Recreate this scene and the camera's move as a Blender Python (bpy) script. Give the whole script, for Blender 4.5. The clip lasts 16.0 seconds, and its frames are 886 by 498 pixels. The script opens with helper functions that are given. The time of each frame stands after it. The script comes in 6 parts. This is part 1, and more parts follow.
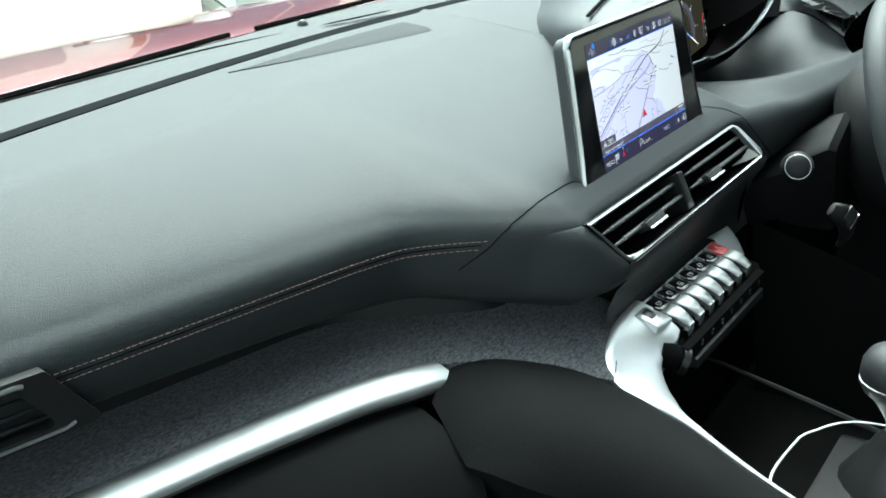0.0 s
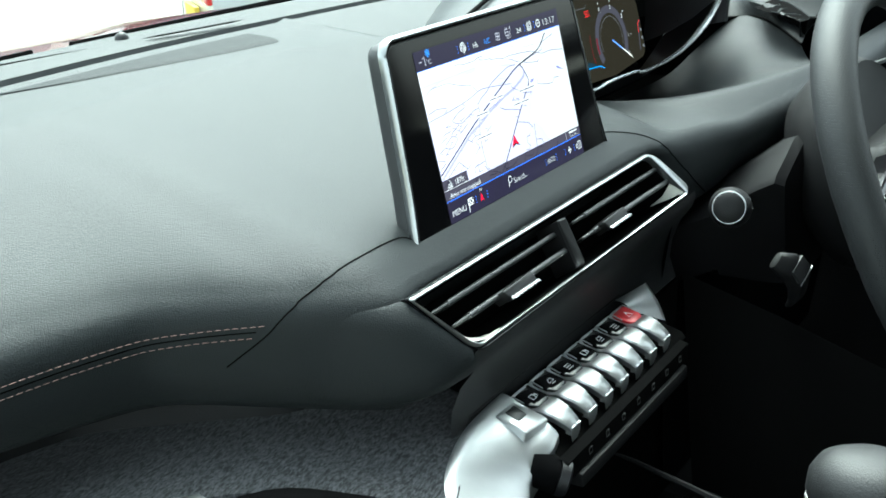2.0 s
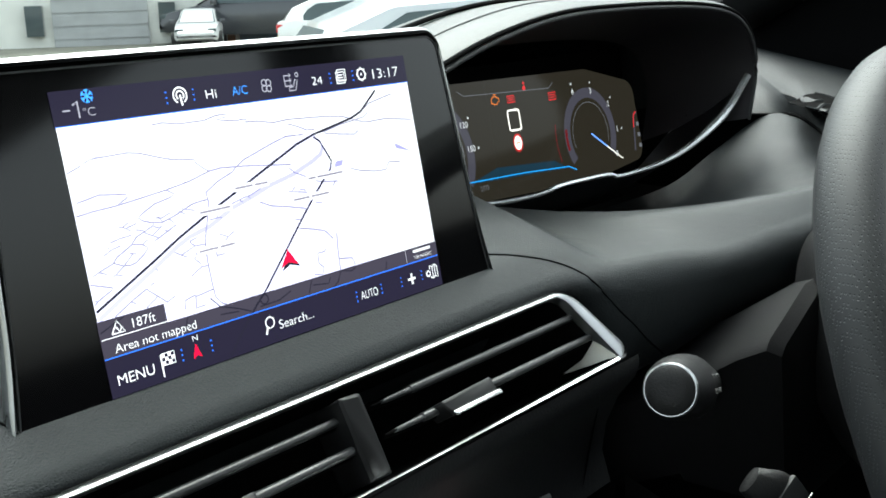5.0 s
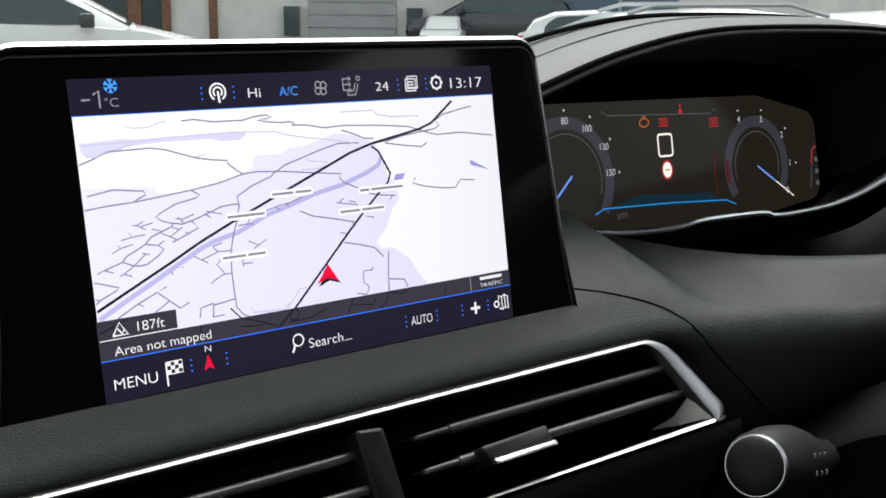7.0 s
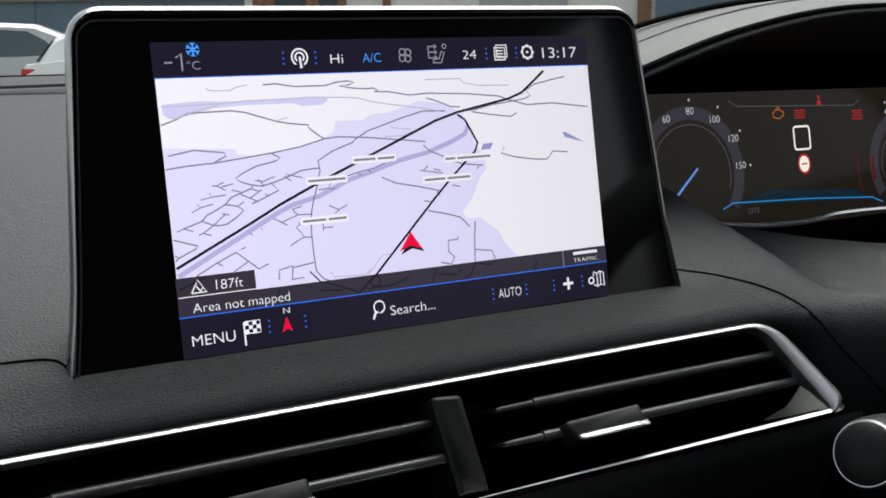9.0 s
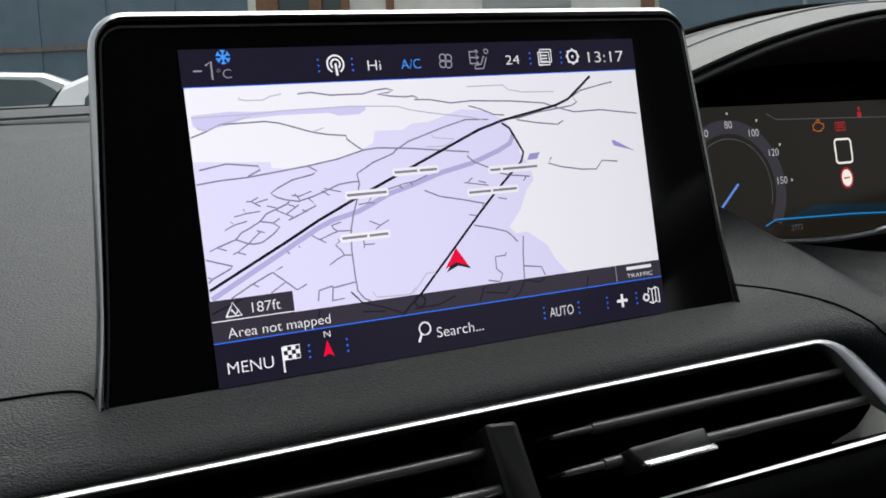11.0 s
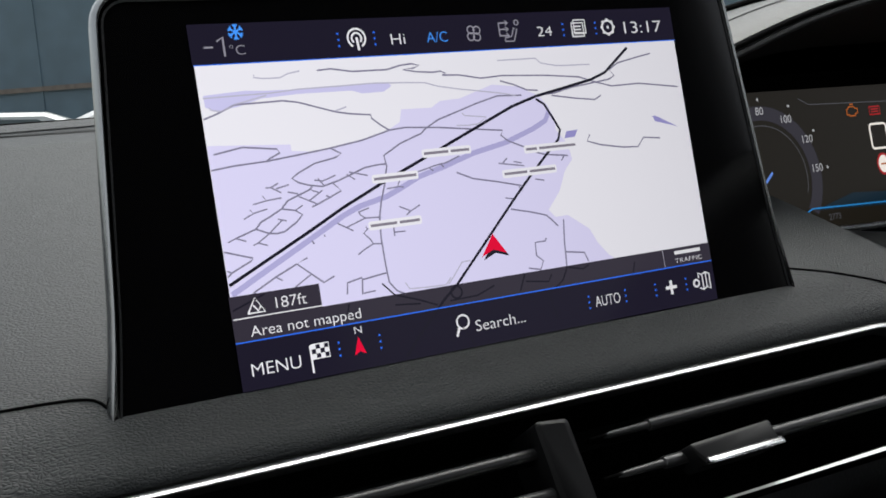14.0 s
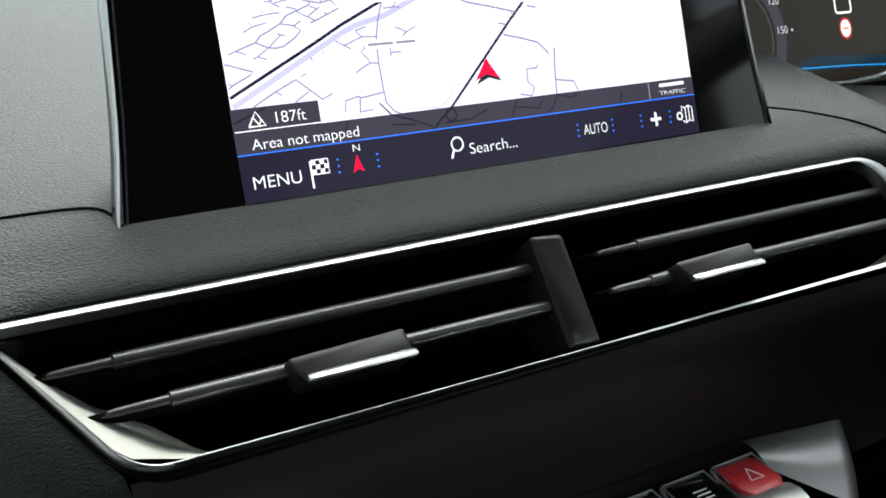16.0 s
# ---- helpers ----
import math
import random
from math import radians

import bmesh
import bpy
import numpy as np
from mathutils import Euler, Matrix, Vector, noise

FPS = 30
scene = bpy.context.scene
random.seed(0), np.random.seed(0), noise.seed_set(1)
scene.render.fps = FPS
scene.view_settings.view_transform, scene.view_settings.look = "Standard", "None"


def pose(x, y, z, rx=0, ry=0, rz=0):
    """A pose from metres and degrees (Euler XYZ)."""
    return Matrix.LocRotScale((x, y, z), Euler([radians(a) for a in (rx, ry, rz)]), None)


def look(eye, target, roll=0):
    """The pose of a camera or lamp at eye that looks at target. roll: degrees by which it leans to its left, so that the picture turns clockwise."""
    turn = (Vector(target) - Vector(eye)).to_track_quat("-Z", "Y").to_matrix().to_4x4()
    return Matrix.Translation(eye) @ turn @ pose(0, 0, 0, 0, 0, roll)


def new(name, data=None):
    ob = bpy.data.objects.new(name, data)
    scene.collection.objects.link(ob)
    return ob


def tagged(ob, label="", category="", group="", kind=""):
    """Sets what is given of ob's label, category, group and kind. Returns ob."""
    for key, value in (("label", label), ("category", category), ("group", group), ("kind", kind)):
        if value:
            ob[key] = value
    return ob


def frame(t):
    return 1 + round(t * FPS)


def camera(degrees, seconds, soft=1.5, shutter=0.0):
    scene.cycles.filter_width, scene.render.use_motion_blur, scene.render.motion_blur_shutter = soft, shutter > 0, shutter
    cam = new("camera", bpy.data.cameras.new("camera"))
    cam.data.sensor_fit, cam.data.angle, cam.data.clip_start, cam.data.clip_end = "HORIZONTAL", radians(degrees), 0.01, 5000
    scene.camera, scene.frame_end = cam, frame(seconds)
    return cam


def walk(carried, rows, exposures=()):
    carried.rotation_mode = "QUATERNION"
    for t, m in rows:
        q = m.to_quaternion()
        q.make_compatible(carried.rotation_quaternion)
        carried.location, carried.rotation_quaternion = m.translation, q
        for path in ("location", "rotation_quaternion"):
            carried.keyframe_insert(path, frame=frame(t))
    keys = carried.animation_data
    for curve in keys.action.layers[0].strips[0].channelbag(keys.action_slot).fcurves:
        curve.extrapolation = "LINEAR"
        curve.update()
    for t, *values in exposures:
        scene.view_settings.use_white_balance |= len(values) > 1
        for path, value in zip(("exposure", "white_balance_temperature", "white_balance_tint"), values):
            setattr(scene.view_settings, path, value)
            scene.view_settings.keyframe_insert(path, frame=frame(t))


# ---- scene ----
cam = camera(44.6, 16.0, soft=1.7)
PATH = [
    (0, (-0.856, -0.37, 1.273), (0.67, 0.696, 0.541), -3.1),
    (0.5, (-0.78, -0.383, 1.264), (0.724, 0.712, 0.531), -3.0),
    (1, (-0.708, -0.368, 1.24), (0.785, 0.759, 0.533), -3.1),
    (1.5, (-0.648, -0.358, 1.215), (0.866, 0.744, 0.511), -4.2),
    (2, (-0.594, -0.353, 1.21), (0.936, 0.738, 0.526), -4.2),
    (2.5, (-0.534, -0.333, 1.18), (1.015, 0.753, 0.53), -4.5),
    (3, (-0.487, -0.329, 1.162), (1.077, 0.758, 0.549), -5.0),
    (3.5, (-0.441, -0.32, 1.147), (1.099, 0.819, 0.57), -5.4),
    (4, (-0.372, -0.313, 1.137), (1.145, 0.871, 0.59), -3.9),
    (4.2, (-0.345, -0.303, 1.137), (1.17, 0.89, 0.608), -3.1),
    (6.3, (-0.228, -0.324, 1.132), (1.122, 1.083, 0.688), 0.7),
    (6.5, (-0.22, -0.323, 1.132), (1.085, 1.125, 0.683), 0.7),
    (7, (-0.201, -0.327, 1.131), (0.981, 1.221, 0.674), 0.9),
    (7.5, (-0.188, -0.33, 1.126), (0.91, 1.279, 0.673), 0.8),
    (8, (-0.178, -0.335, 1.118), (0.829, 1.338, 0.686), 0.6),
    (8.5, (-0.173, -0.343, 1.112), (0.771, 1.371, 0.698), 0.1),
    (11, (-0.174, -0.316, 1.095), (0.742, 1.431, 0.764), -2.1),
    (11.5, (-0.173, -0.298, 1.096), (0.765, 1.44, 0.78), -2.6),
    (12, (-0.17, -0.286, 1.093), (0.801, 1.436, 0.788), -2.8),
    (12.5, (-0.168, -0.272, 1.086), (0.81, 1.446, 0.784), -3.1),
    (13, (-0.166, -0.271, 1.082), (0.78, 1.465, 0.781), -3.9),
    (13.5, (-0.168, -0.278, 1.08), (0.752, 1.474, 0.786), -4.3),
    (14, (-0.171, -0.288, 1.079), (0.742, 1.469, 0.794), -4.2),
    (14.5, (-0.174, -0.291, 1.074), (0.757, 1.454, 0.78), -4.4),
    (15, (-0.179, -0.295, 1.072), (0.797, 1.418, 0.735), -4.1),
    (15.5, (-0.185, -0.288, 1.063), (0.802, 1.405, 0.664), -3.8),
    (16, (-0.192, -0.287, 1.055), (0.791, 1.393, 0.594), -3.7),
]
EXPOSURES = [(0.0, 1.95, 5950, -8), (3.0, 1.95, 5950, -7), (4.2, 1.85, 6080, -3), (6.3, 0.85, 6500, 5), (7.0, 0.62, 6500, 7), (8.5, 0.3, 6500, 10), (11.0, 0.32, 6500, 10), (12.0, 0.17, 6500, 10), (14.5, 0.2, 6500, 10),
             (15.0, 0.3, 6500, 10), (15.5, 0.65, 6450, 7), (16.0, 1.1, 6400, 3)]
walk(cam, [(t, look(eye, target, roll)) for t, eye, target, roll in PATH], EXPOSURES)

# ---- world and light: bright overcast winter day ----
world = bpy.data.worlds.new("overcast_sky")
world.use_nodes = True
scene.world = world
wn = world.node_tree
sky = wn.nodes.new("ShaderNodeTexSky")
sky.sky_type, sky.sun_disc = "NISHITA", False
sky.sun_elevation, sky.sun_rotation = radians(65), radians(48)
sky.air_density, sky.dust_density, sky.ozone_density = 1.0, 4.0, 1.0
grey = wn.nodes.new("ShaderNodeHueSaturation")
grey.inputs["Saturation"].default_value = 0.25
wn.links.new(sky.outputs[0], grey.inputs["Color"])
wn.links.new(grey.outputs[0], wn.nodes["Background"].inputs[0])
wn.nodes["Background"].inputs[1].default_value = 0.2
sun = new("sun", bpy.data.lights.new("sun", "SUN"))
sun.data.energy, sun.data.angle, sun.data.color = 2.0, radians(60), (1.0, 0.98, 0.95)
sun.matrix_world = look((2.0, 1.8, 5.8), (0, 0, 1))


# ---- materials ----
def material(name, colour, rough=0.5, metal=0.0, spec=0.5, mottle=0.0, mottle_scale=30.0, grain=0.0, grain_scale=600.0,
             grain_kind="noise", stretch=(1, 1, 1), coat=0.0, emit=0.0, rough_var=0.0):
    m = bpy.data.materials.new(name)
    m.use_nodes = True
    nt = m.node_tree
    b = nt.nodes["Principled BSDF"]
    b.inputs["Base Color"].default_value = (*colour, 1)
    b.inputs["Roughness"].default_value = rough
    b.inputs["Metallic"].default_value = metal
    b.inputs["Specular IOR Level"].default_value = spec
    b.inputs["Coat Weight"].default_value = coat
    if emit:
        b.inputs["Emission Color"].default_value = (*colour, 1)
        b.inputs["Emission Strength"].default_value = emit
    co = nt.nodes.new("ShaderNodeTexCoord")
    mp = nt.nodes.new("ShaderNodeMapping")
    mp.inputs["Scale"].default_value = stretch
    nt.links.new(co.outputs["Object"], mp.inputs["Vector"])
    if mottle:
        n = nt.nodes.new("ShaderNodeTexNoise")
        n.inputs["Scale"].default_value, n.inputs["Detail"].default_value = mottle_scale, 6
        nt.links.new(mp.outputs[0], n.inputs["Vector"])
        r = nt.nodes.new("ShaderNodeMapRange")
        r.inputs["From Min"].default_value, r.inputs["From Max"].default_value = 0.3, 0.7
        r.inputs["To Min"].default_value, r.inputs["To Max"].default_value = 1 - mottle, 1 + mottle
        nt.links.new(n.outputs["Fac"], r.inputs["Value"])
        mx = nt.nodes.new("ShaderNodeMix")
        mx.data_type, mx.blend_type = "RGBA", "MULTIPLY"
        mx.inputs["Factor"].default_value = 1
        mx.inputs["A"].default_value = (*colour, 1)
        nt.links.new(r.outputs[0], mx.inputs["B"])
        nt.links.new(mx.outputs["Result"], b.inputs["Base Color"])
        if rough_var:
            q = nt.nodes.new("ShaderNodeMapRange")
            q.inputs["To Min"].default_value, q.inputs["To Max"].default_value = rough - rough_var, rough + rough_var
            nt.links.new(n.outputs["Fac"], q.inputs["Value"])
            nt.links.new(q.outputs[0], b.inputs["Roughness"])
    if grain:
        if grain_kind == "leather":
            # pebbled cells with narrow creases between them, a little drawn out and wavering
            g = nt.nodes.new("ShaderNodeTexVoronoi")
            g.feature = "DISTANCE_TO_EDGE"
            crease = nt.nodes.new("ShaderNodeMapRange")
            crease.interpolation_type = "SMOOTHSTEP"
            crease.inputs["From Min"].default_value, crease.inputs["From Max"].default_value = 0.0, 0.32
            nt.links.new(g.outputs["Distance"], crease.inputs["Value"])
            out = crease.outputs[0]
        else:
            g = nt.nodes.new("ShaderNodeTexNoise")
            g.inputs["Detail"].default_value = 4
            out = g.outputs["Fac"]
        g.inputs["Scale"].default_value = grain_scale
        if grain_kind == "leather":
            wv = nt.nodes.new("ShaderNodeTexNoise")
            wv.inputs["Scale"].default_value, wv.inputs["Detail"].default_value = 260, 2
            nt.links.new(mp.outputs[0], wv.inputs["Vector"])
            ws = nt.nodes.new("ShaderNodeVectorMath")
            ws.operation = "MULTIPLY_ADD"
            ws.inputs[1].default_value = (0.0022, 0.0022, 0.0022)
            nt.links.new(wv.outputs["Color"], ws.inputs[0])
            nt.links.new(mp.outputs[0], ws.inputs[2])
            nt.links.new(ws.outputs[0], g.inputs["Vector"])
        else:
            nt.links.new(mp.outputs[0], g.inputs["Vector"])
        bp = nt.nodes.new("ShaderNodeBump")
        bp.inputs["Strength"].default_value, bp.inputs["Distance"].default_value = grain, 0.001
        nt.links.new(out, bp.inputs["Height"])
        nt.links.new(bp.outputs[0], b.inputs["Normal"])
    return m


LEATHER = material("soft_grained_dash", (0.0165, 0.0195, 0.0210), 0.5, spec=0.27, mottle=0.08, mottle_scale=14, grain=0.25, grain_scale=1080, grain_kind="leather", stretch=(0.6, 1, 1), rough_var=0.03)
PLASTIC = material("dark_moulded_plastic", (0.011, 0.011, 0.0115), 0.5, spec=0.2, mottle=0.1, mottle_scale=40, grain=0.25, grain_scale=900)
LOWER = material("matt_black_lower_dash", (0.0052, 0.0052, 0.0055), 0.72, spec=0.07, mottle=0.12, mottle_scale=25, grain=0.3, grain_scale=800)
PLASTIC_SOFT = material("matt_grey_plastic", (0.018, 0.019, 0.02), 0.55, mottle=0.1, mottle_scale=25, grain=0.3, grain_scale=800)
BLACK = material("black_plastic", (0.008, 0.008, 0.009), 0.4, mottle=0.1, mottle_scale=60)
# near black: shade of recesses put into the colour; also seams, seals, wipers
DEEP = material("black_parts_and_shade", (0.003, 0.003, 0.003), 0.9, spec=0.03, mottle=0.1)
GLOSS = material("gloss_black_glass", (0.004, 0.004, 0.0045), 0.08, spec=0.34, mottle=0.05, mottle_scale=8)
SILVER = material("satin_silver", (0.60, 0.61, 0.61), 0.38, metal=0.85, mottle=0.05, mottle_scale=50, rough_var=0.05)
CHROME = material("bright_chrome", (0.47, 0.48, 0.485), 0.33, metal=1.0, mottle=0.03, mottle_scale=50)
RED_PAINT = material("red_car_paint", (0.17, 0.006, 0.012), 0.2, metal=0.2, coat=0.8, mottle=0.06, mottle_scale=3)
RED_KEY = material("red_translucent_switch", (0.55, 0.03, 0.04), 0.35, mottle=0.06)
WHITE_MARK = material("white_print", (0.75, 0.75, 0.74), 0.5, mottle=0.03)
THREAD = material("pale_thread", (0.31, 0.20, 0.175), 0.75, mottle=0.2, mottle_scale=300)
HEADLINER = material("black_headliner", (0.05, 0.05, 0.052), 0.9, mottle=0.1, mottle_scale=80)


def felt_material():
    m = material("grey_marl_felt", (0.085, 0.09, 0.098), 0.95, spec=0.15)
    nt = m.node_tree
    b = nt.nodes["Principled BSDF"]
    co = nt.nodes.new("ShaderNodeTexCoord")
    cols = []
    for ang, sc in ((35, 1.0), (-40, 1.15), (75, 0.9)):
        mp = nt.nodes.new("ShaderNodeMapping")
        mp.inputs["Rotation"].default_value = (0, 0, radians(ang))
        mp.inputs["Scale"].default_value = (260 * sc, 640 * sc, 300)
        nt.links.new(co.outputs["Object"], mp.inputs["Vector"])
        n = nt.nodes.new("ShaderNodeTexNoise")
        n.inputs["Scale"].default_value, n.inputs["Detail"].default_value = 1.0, 3
        nt.links.new(mp.outputs[0], n.inputs["Vector"])
        cols.append(n.outputs["Fac"])
    a = nt.nodes.new("ShaderNodeMath"); a.operation = "MAXIMUM"
    nt.links.new(cols[0], a.inputs[0]); nt.links.new(cols[1], a.inputs[1])
    c = nt.nodes.new("ShaderNodeMath"); c.operation = "MAXIMUM"
    nt.links.new(a.outputs[0], c.inputs[0]); nt.links.new(cols[2], c.inputs[1])
    r = nt.nodes.new("ShaderNodeValToRGB")
    r.color_ramp.elements[0].position, r.color_ramp.elements[0].color = 0.46, (0.028, 0.029, 0.031, 1)
    r.color_ramp.elements[1].position, r.color_ramp.elements[1].color = 0.80, (0.150, 0.153, 0.162, 1)
    nt.links.new(c.outputs[0], r.inputs[0])
    nt.links.new(r.outputs[0], b.inputs["Base Color"])
    bp = nt.nodes.new("ShaderNodeBump")
    bp.inputs["Strength"].default_value, bp.inputs["Distance"].default_value = 0.6, 0.001
    nt.links.new(c.outputs[0], bp.inputs["Height"])
    nt.links.new(bp.outputs[0], b.inputs["Normal"])
    b.inputs["Sheen Weight"].default_value = 0.2
    return m


FELT = felt_material()
# matt black, set darker than the plastics to hold shade under the dash
MATT = material("matt_black_and_shade", (0.0035, 0.0035, 0.0038), 0.9, spec=0.03, mottle=0.1, mottle_scale=40)
BRIGHT = material("polished_silver", (0.78, 0.79, 0.79), 0.26, metal=0.9, mottle=0.04, mottle_scale=40)


def glow(name, colour, strength, tint=1.0):
    """A lit part of a display. tint: the share of light that its filter layer lets straight through; slanting light is cut more."""
    m = bpy.data.materials.new(name)
    m.use_nodes = True
    b = m.node_tree.nodes["Principled BSDF"]
    b.inputs["Base Color"].default_value = (0.005, 0.005, 0.005, 1)
    b.inputs["Roughness"].default_value, b.inputs["Specular IOR Level"].default_value = 0.12, 0.08
    b.inputs["Emission Color"].default_value = (*colour, 1)
    b.inputs["Emission Strength"].default_value = strength
    if tint < 1:
        b.inputs["Coat Weight"].default_value, b.inputs["Coat IOR"].default_value = 1.0, 1.0
        b.inputs["Coat Tint"].default_value = (tint, tint, tint, 1)
    return m


def pane_material(name, tint=(1, 1, 1)):
    m = bpy.data.materials.new(name)
    m.use_nodes = True
    nt = m.node_tree
    out = nt.nodes["Material Output"]
    tr, gl, mx = (nt.nodes.new("ShaderNode" + k) for k in ("BsdfTransparent", "BsdfGlossy", "MixShader"))
    tr.inputs[0].default_value = (*tint, 1)
    gl.inputs["Roughness"].default_value = 0.02
    mx.inputs[0].default_value = 0.03
    nt.links.new(tr.outputs[0], mx.inputs[1])
    nt.links.new(gl.outputs[0], mx.inputs[2])
    nt.links.new(mx.outputs[0], out.inputs[0])
    return m


GLASS = pane_material("clear_windscreen_glass", (0.96, 0.99, 0.97))


# ---- building tools ----
def thing(name, at, label, category, group="", kind=""):
    ob = new(name)
    ob.location = at
    ob.empty_display_size = 0.02
    return tagged(ob, label, category, group, kind)


def hang(ob, parent):
    """Makes ob a child that keeps its world coordinates."""
    ob.parent = parent
    ob.matrix_parent_inverse = Matrix.Translation(-parent.location) if parent.data is None else Matrix()


def part(name, bm, mat, parent=None, label="", smooth=True, sharp=40):
    """Links a bmesh, given in world coordinates, as one mesh under its thing or part."""
    bmesh.ops.recalc_face_normals(bm, faces=bm.faces)
    me = bpy.data.meshes.new(name)
    for f in bm.faces:
        f.smooth = smooth
    if smooth:
        for e in bm.edges:
            if len(e.link_faces) == 2 and e.calc_face_angle(0) > radians(sharp):
                e.smooth = False
    bm.to_mesh(me)
    bm.free()
    me.materials.append(mat)
    ob = new(name, me)
    if parent is not None:
        hang(ob, parent)
    if label:
        tagged(ob, label)
    return ob


def loft(rows, close=False, cap=False, bm=None):
    """A skin over rows of points, all of one length."""
    bm = bm or bmesh.new()
    vs = [[bm.verts.new(p) for p in row] for row in rows]
    n = len(rows[0])
    for a, b in zip(vs, vs[1:]):
        for i in range(n if close else n - 1):
            j = (i + 1) % n
            bm.faces.new((a[i], a[j], b[j], b[i]))
    if cap:
        bm.faces.new(vs[0][::-1])
        bm.faces.new(vs[-1])
    return bm


def smooth_line(pts, n):
    """n points along a Catmull-Rom line through pts."""
    pts = [Vector(p) for p in pts]
    d = [0.0]
    for a, b in zip(pts, pts[1:]):
        d.append(d[-1] + max((b - a).length, 1e-6))
    out = []
    for k in range(n):
        s = d[-1] * k / (n - 1)
        i = max(j for j in range(len(pts) - 1) if d[j] <= s + 1e-9)
        u = (s - d[i]) / (d[i + 1] - d[i])
        p1, p2 = pts[i], pts[i + 1]
        p0 = pts[i - 1] if i else p1 * 2 - p2
        p3 = pts[i + 2] if i + 2 < len(pts) else p2 * 2 - p1
        out.append(0.5 * (2 * p1 + (p2 - p0) * u + (2 * p0 - 5 * p1 + 4 * p2 - p3) * u * u + (3 * p1 - p0 - 3 * p2 + p3) * u ** 3))
    return out


def tube(pts, r, sides=8, closed=False, flat=1.0, bm=None):
    """A round rod along pts; flat squeezes it across its second axis."""
    pts = [Vector(p) for p in pts]
    rows = []
    n = len(pts)
    up = Vector((0, 0, 1))
    for i, p in enumerate(pts):
        a, b = (pts[(i - 1) % n], pts[(i + 1) % n]) if closed else (pts[max(i - 1, 0)], pts[min(i + 1, n - 1)])
        t = (b - a).normalized()
        s = t.cross(up)
        if s.length < 1e-4:
            s = t.cross(Vector((0, 1, 0)))
        s.normalize()
        w = s.cross(t)
        rr = r[i] if isinstance(r, (list, tuple)) else r
        rows.append([p + (s * math.cos(2 * math.pi * k / sides) + w * flat * math.sin(2 * math.pi * k / sides)) * rr for k in range(sides)])
    if closed:
        rows.append(rows[0])
    return loft(rows, close=True, cap=not closed, bm=bm)


def box(x0, x1, y0, y1, z0, z1, m=None, bev=0.0, bm=None):
    b = bmesh.new()
    vs = bmesh.ops.create_cube(b, size=1)["verts"]
    for v in vs:
        v.co = Vector(((x0 + x1) / 2 + v.co.x * (x1 - x0), (y0 + y1) / 2 + v.co.y * (y1 - y0), (z0 + z1) / 2 + v.co.z * (z1 - z0)))
    if bev:
        bmesh.ops.bevel(b, geom=b.edges[:], offset=bev, segments=2, profile=0.6, affect="EDGES")
    if m is not None:
        b.transform(m)
    return merge(b, bm)


def merge(b, bm):
    if bm is None:
        return b
    me = bpy.data.meshes.new("tmp")
    b.to_mesh(me)
    b.free()
    bm.from_mesh(me)
    bpy.data.meshes.remove(me)
    return bm


def rounded(corners, seg=6):
    """An outline with rounded corners: (x, y, radius) each."""
    out = []
    n = len(corners)
    for i, (x, y, r) in enumerate(corners):
        p = Vector((x, y))
        if r <= 0:
            out.append(p)
            continue
        a = (Vector(corners[i - 1][:2]) - p).normalized()
        b = (Vector(corners[(i + 1) % n][:2]) - p).normalized()
        half = a.angle(b) / 2
        d = r / math.tan(half)
        c = p + (a + b).normalized() * (r / math.sin(half))
        s, e = p + a * d - c, p + b * d - c
        turn = s.angle_signed(e)
        for k in range(seg + 1):
            g = -turn * k / seg
            out.append(c + Vector((s.x * math.cos(g) - s.y * math.sin(g), s.x * math.sin(g) + s.y * math.cos(g))))
    return out


def slab(outline, w0, w1, m, edge=0.0, bm=None):
    """An outline in a plane's own u, v, drawn out from w0 to w1, with a chamfer at w1."""
    b = bmesh.new()
    c = sum(outline, Vector((0, 0))) / len(outline)
    levels = [(w0, 0)] + ([(w1 - edge if w1 > w0 else w1 + edge, 0), (w1, edge)] if edge else [(w1, 0)])
    rows = []
    for w, inset in levels:
        row = []
        for p in outline:
            q = p
            if inset:
                d = p - c
                q = Vector((p.x - math.copysign(min(inset, abs(d.x)), d.x), p.y - math.copysign(min(inset, abs(d.y)), d.y)))
            row.append(m @ Vector((q.x, q.y, w)))
        rows.append(row)
    loft(rows, close=True, cap=True, bm=b)
    return merge(b, bm)


def ring(outer, inner, w0, w1, m, bm=None):
    """A frame between two outlines of one length, from depth w0 to w1."""
    rows = [[m @ Vector((p.x, p.y, w)) for p in o] for o, w in ((outer, w0), (outer, w1), (inner, w1), (inner, w0))]
    return loft([*rows, rows[0]], close=True, bm=bm)


def plane_at(origin, up):
    """The frame of a face that looks back at the cabin: u to the right, v along up, w out of it."""
    u, v = Vector((1, 0, 0)), Vector(up).normalized()
    w = u.cross(v)
    return Matrix(((u.x, v.x, w.x, origin[0]), (u.y, v.y, w.y, origin[1]), (u.z, v.z, w.z, origin[2]), (0, 0, 0, 1)))


def lerp(table, x):
    if x <= table[0][0]:
        return table[0][1]
    for (a, p), (b, q) in zip(table, table[1:]):
        if x <= b:
            s = (x - a) / (b - a)
            return p + (q - p) * s
    return table[-1][1]


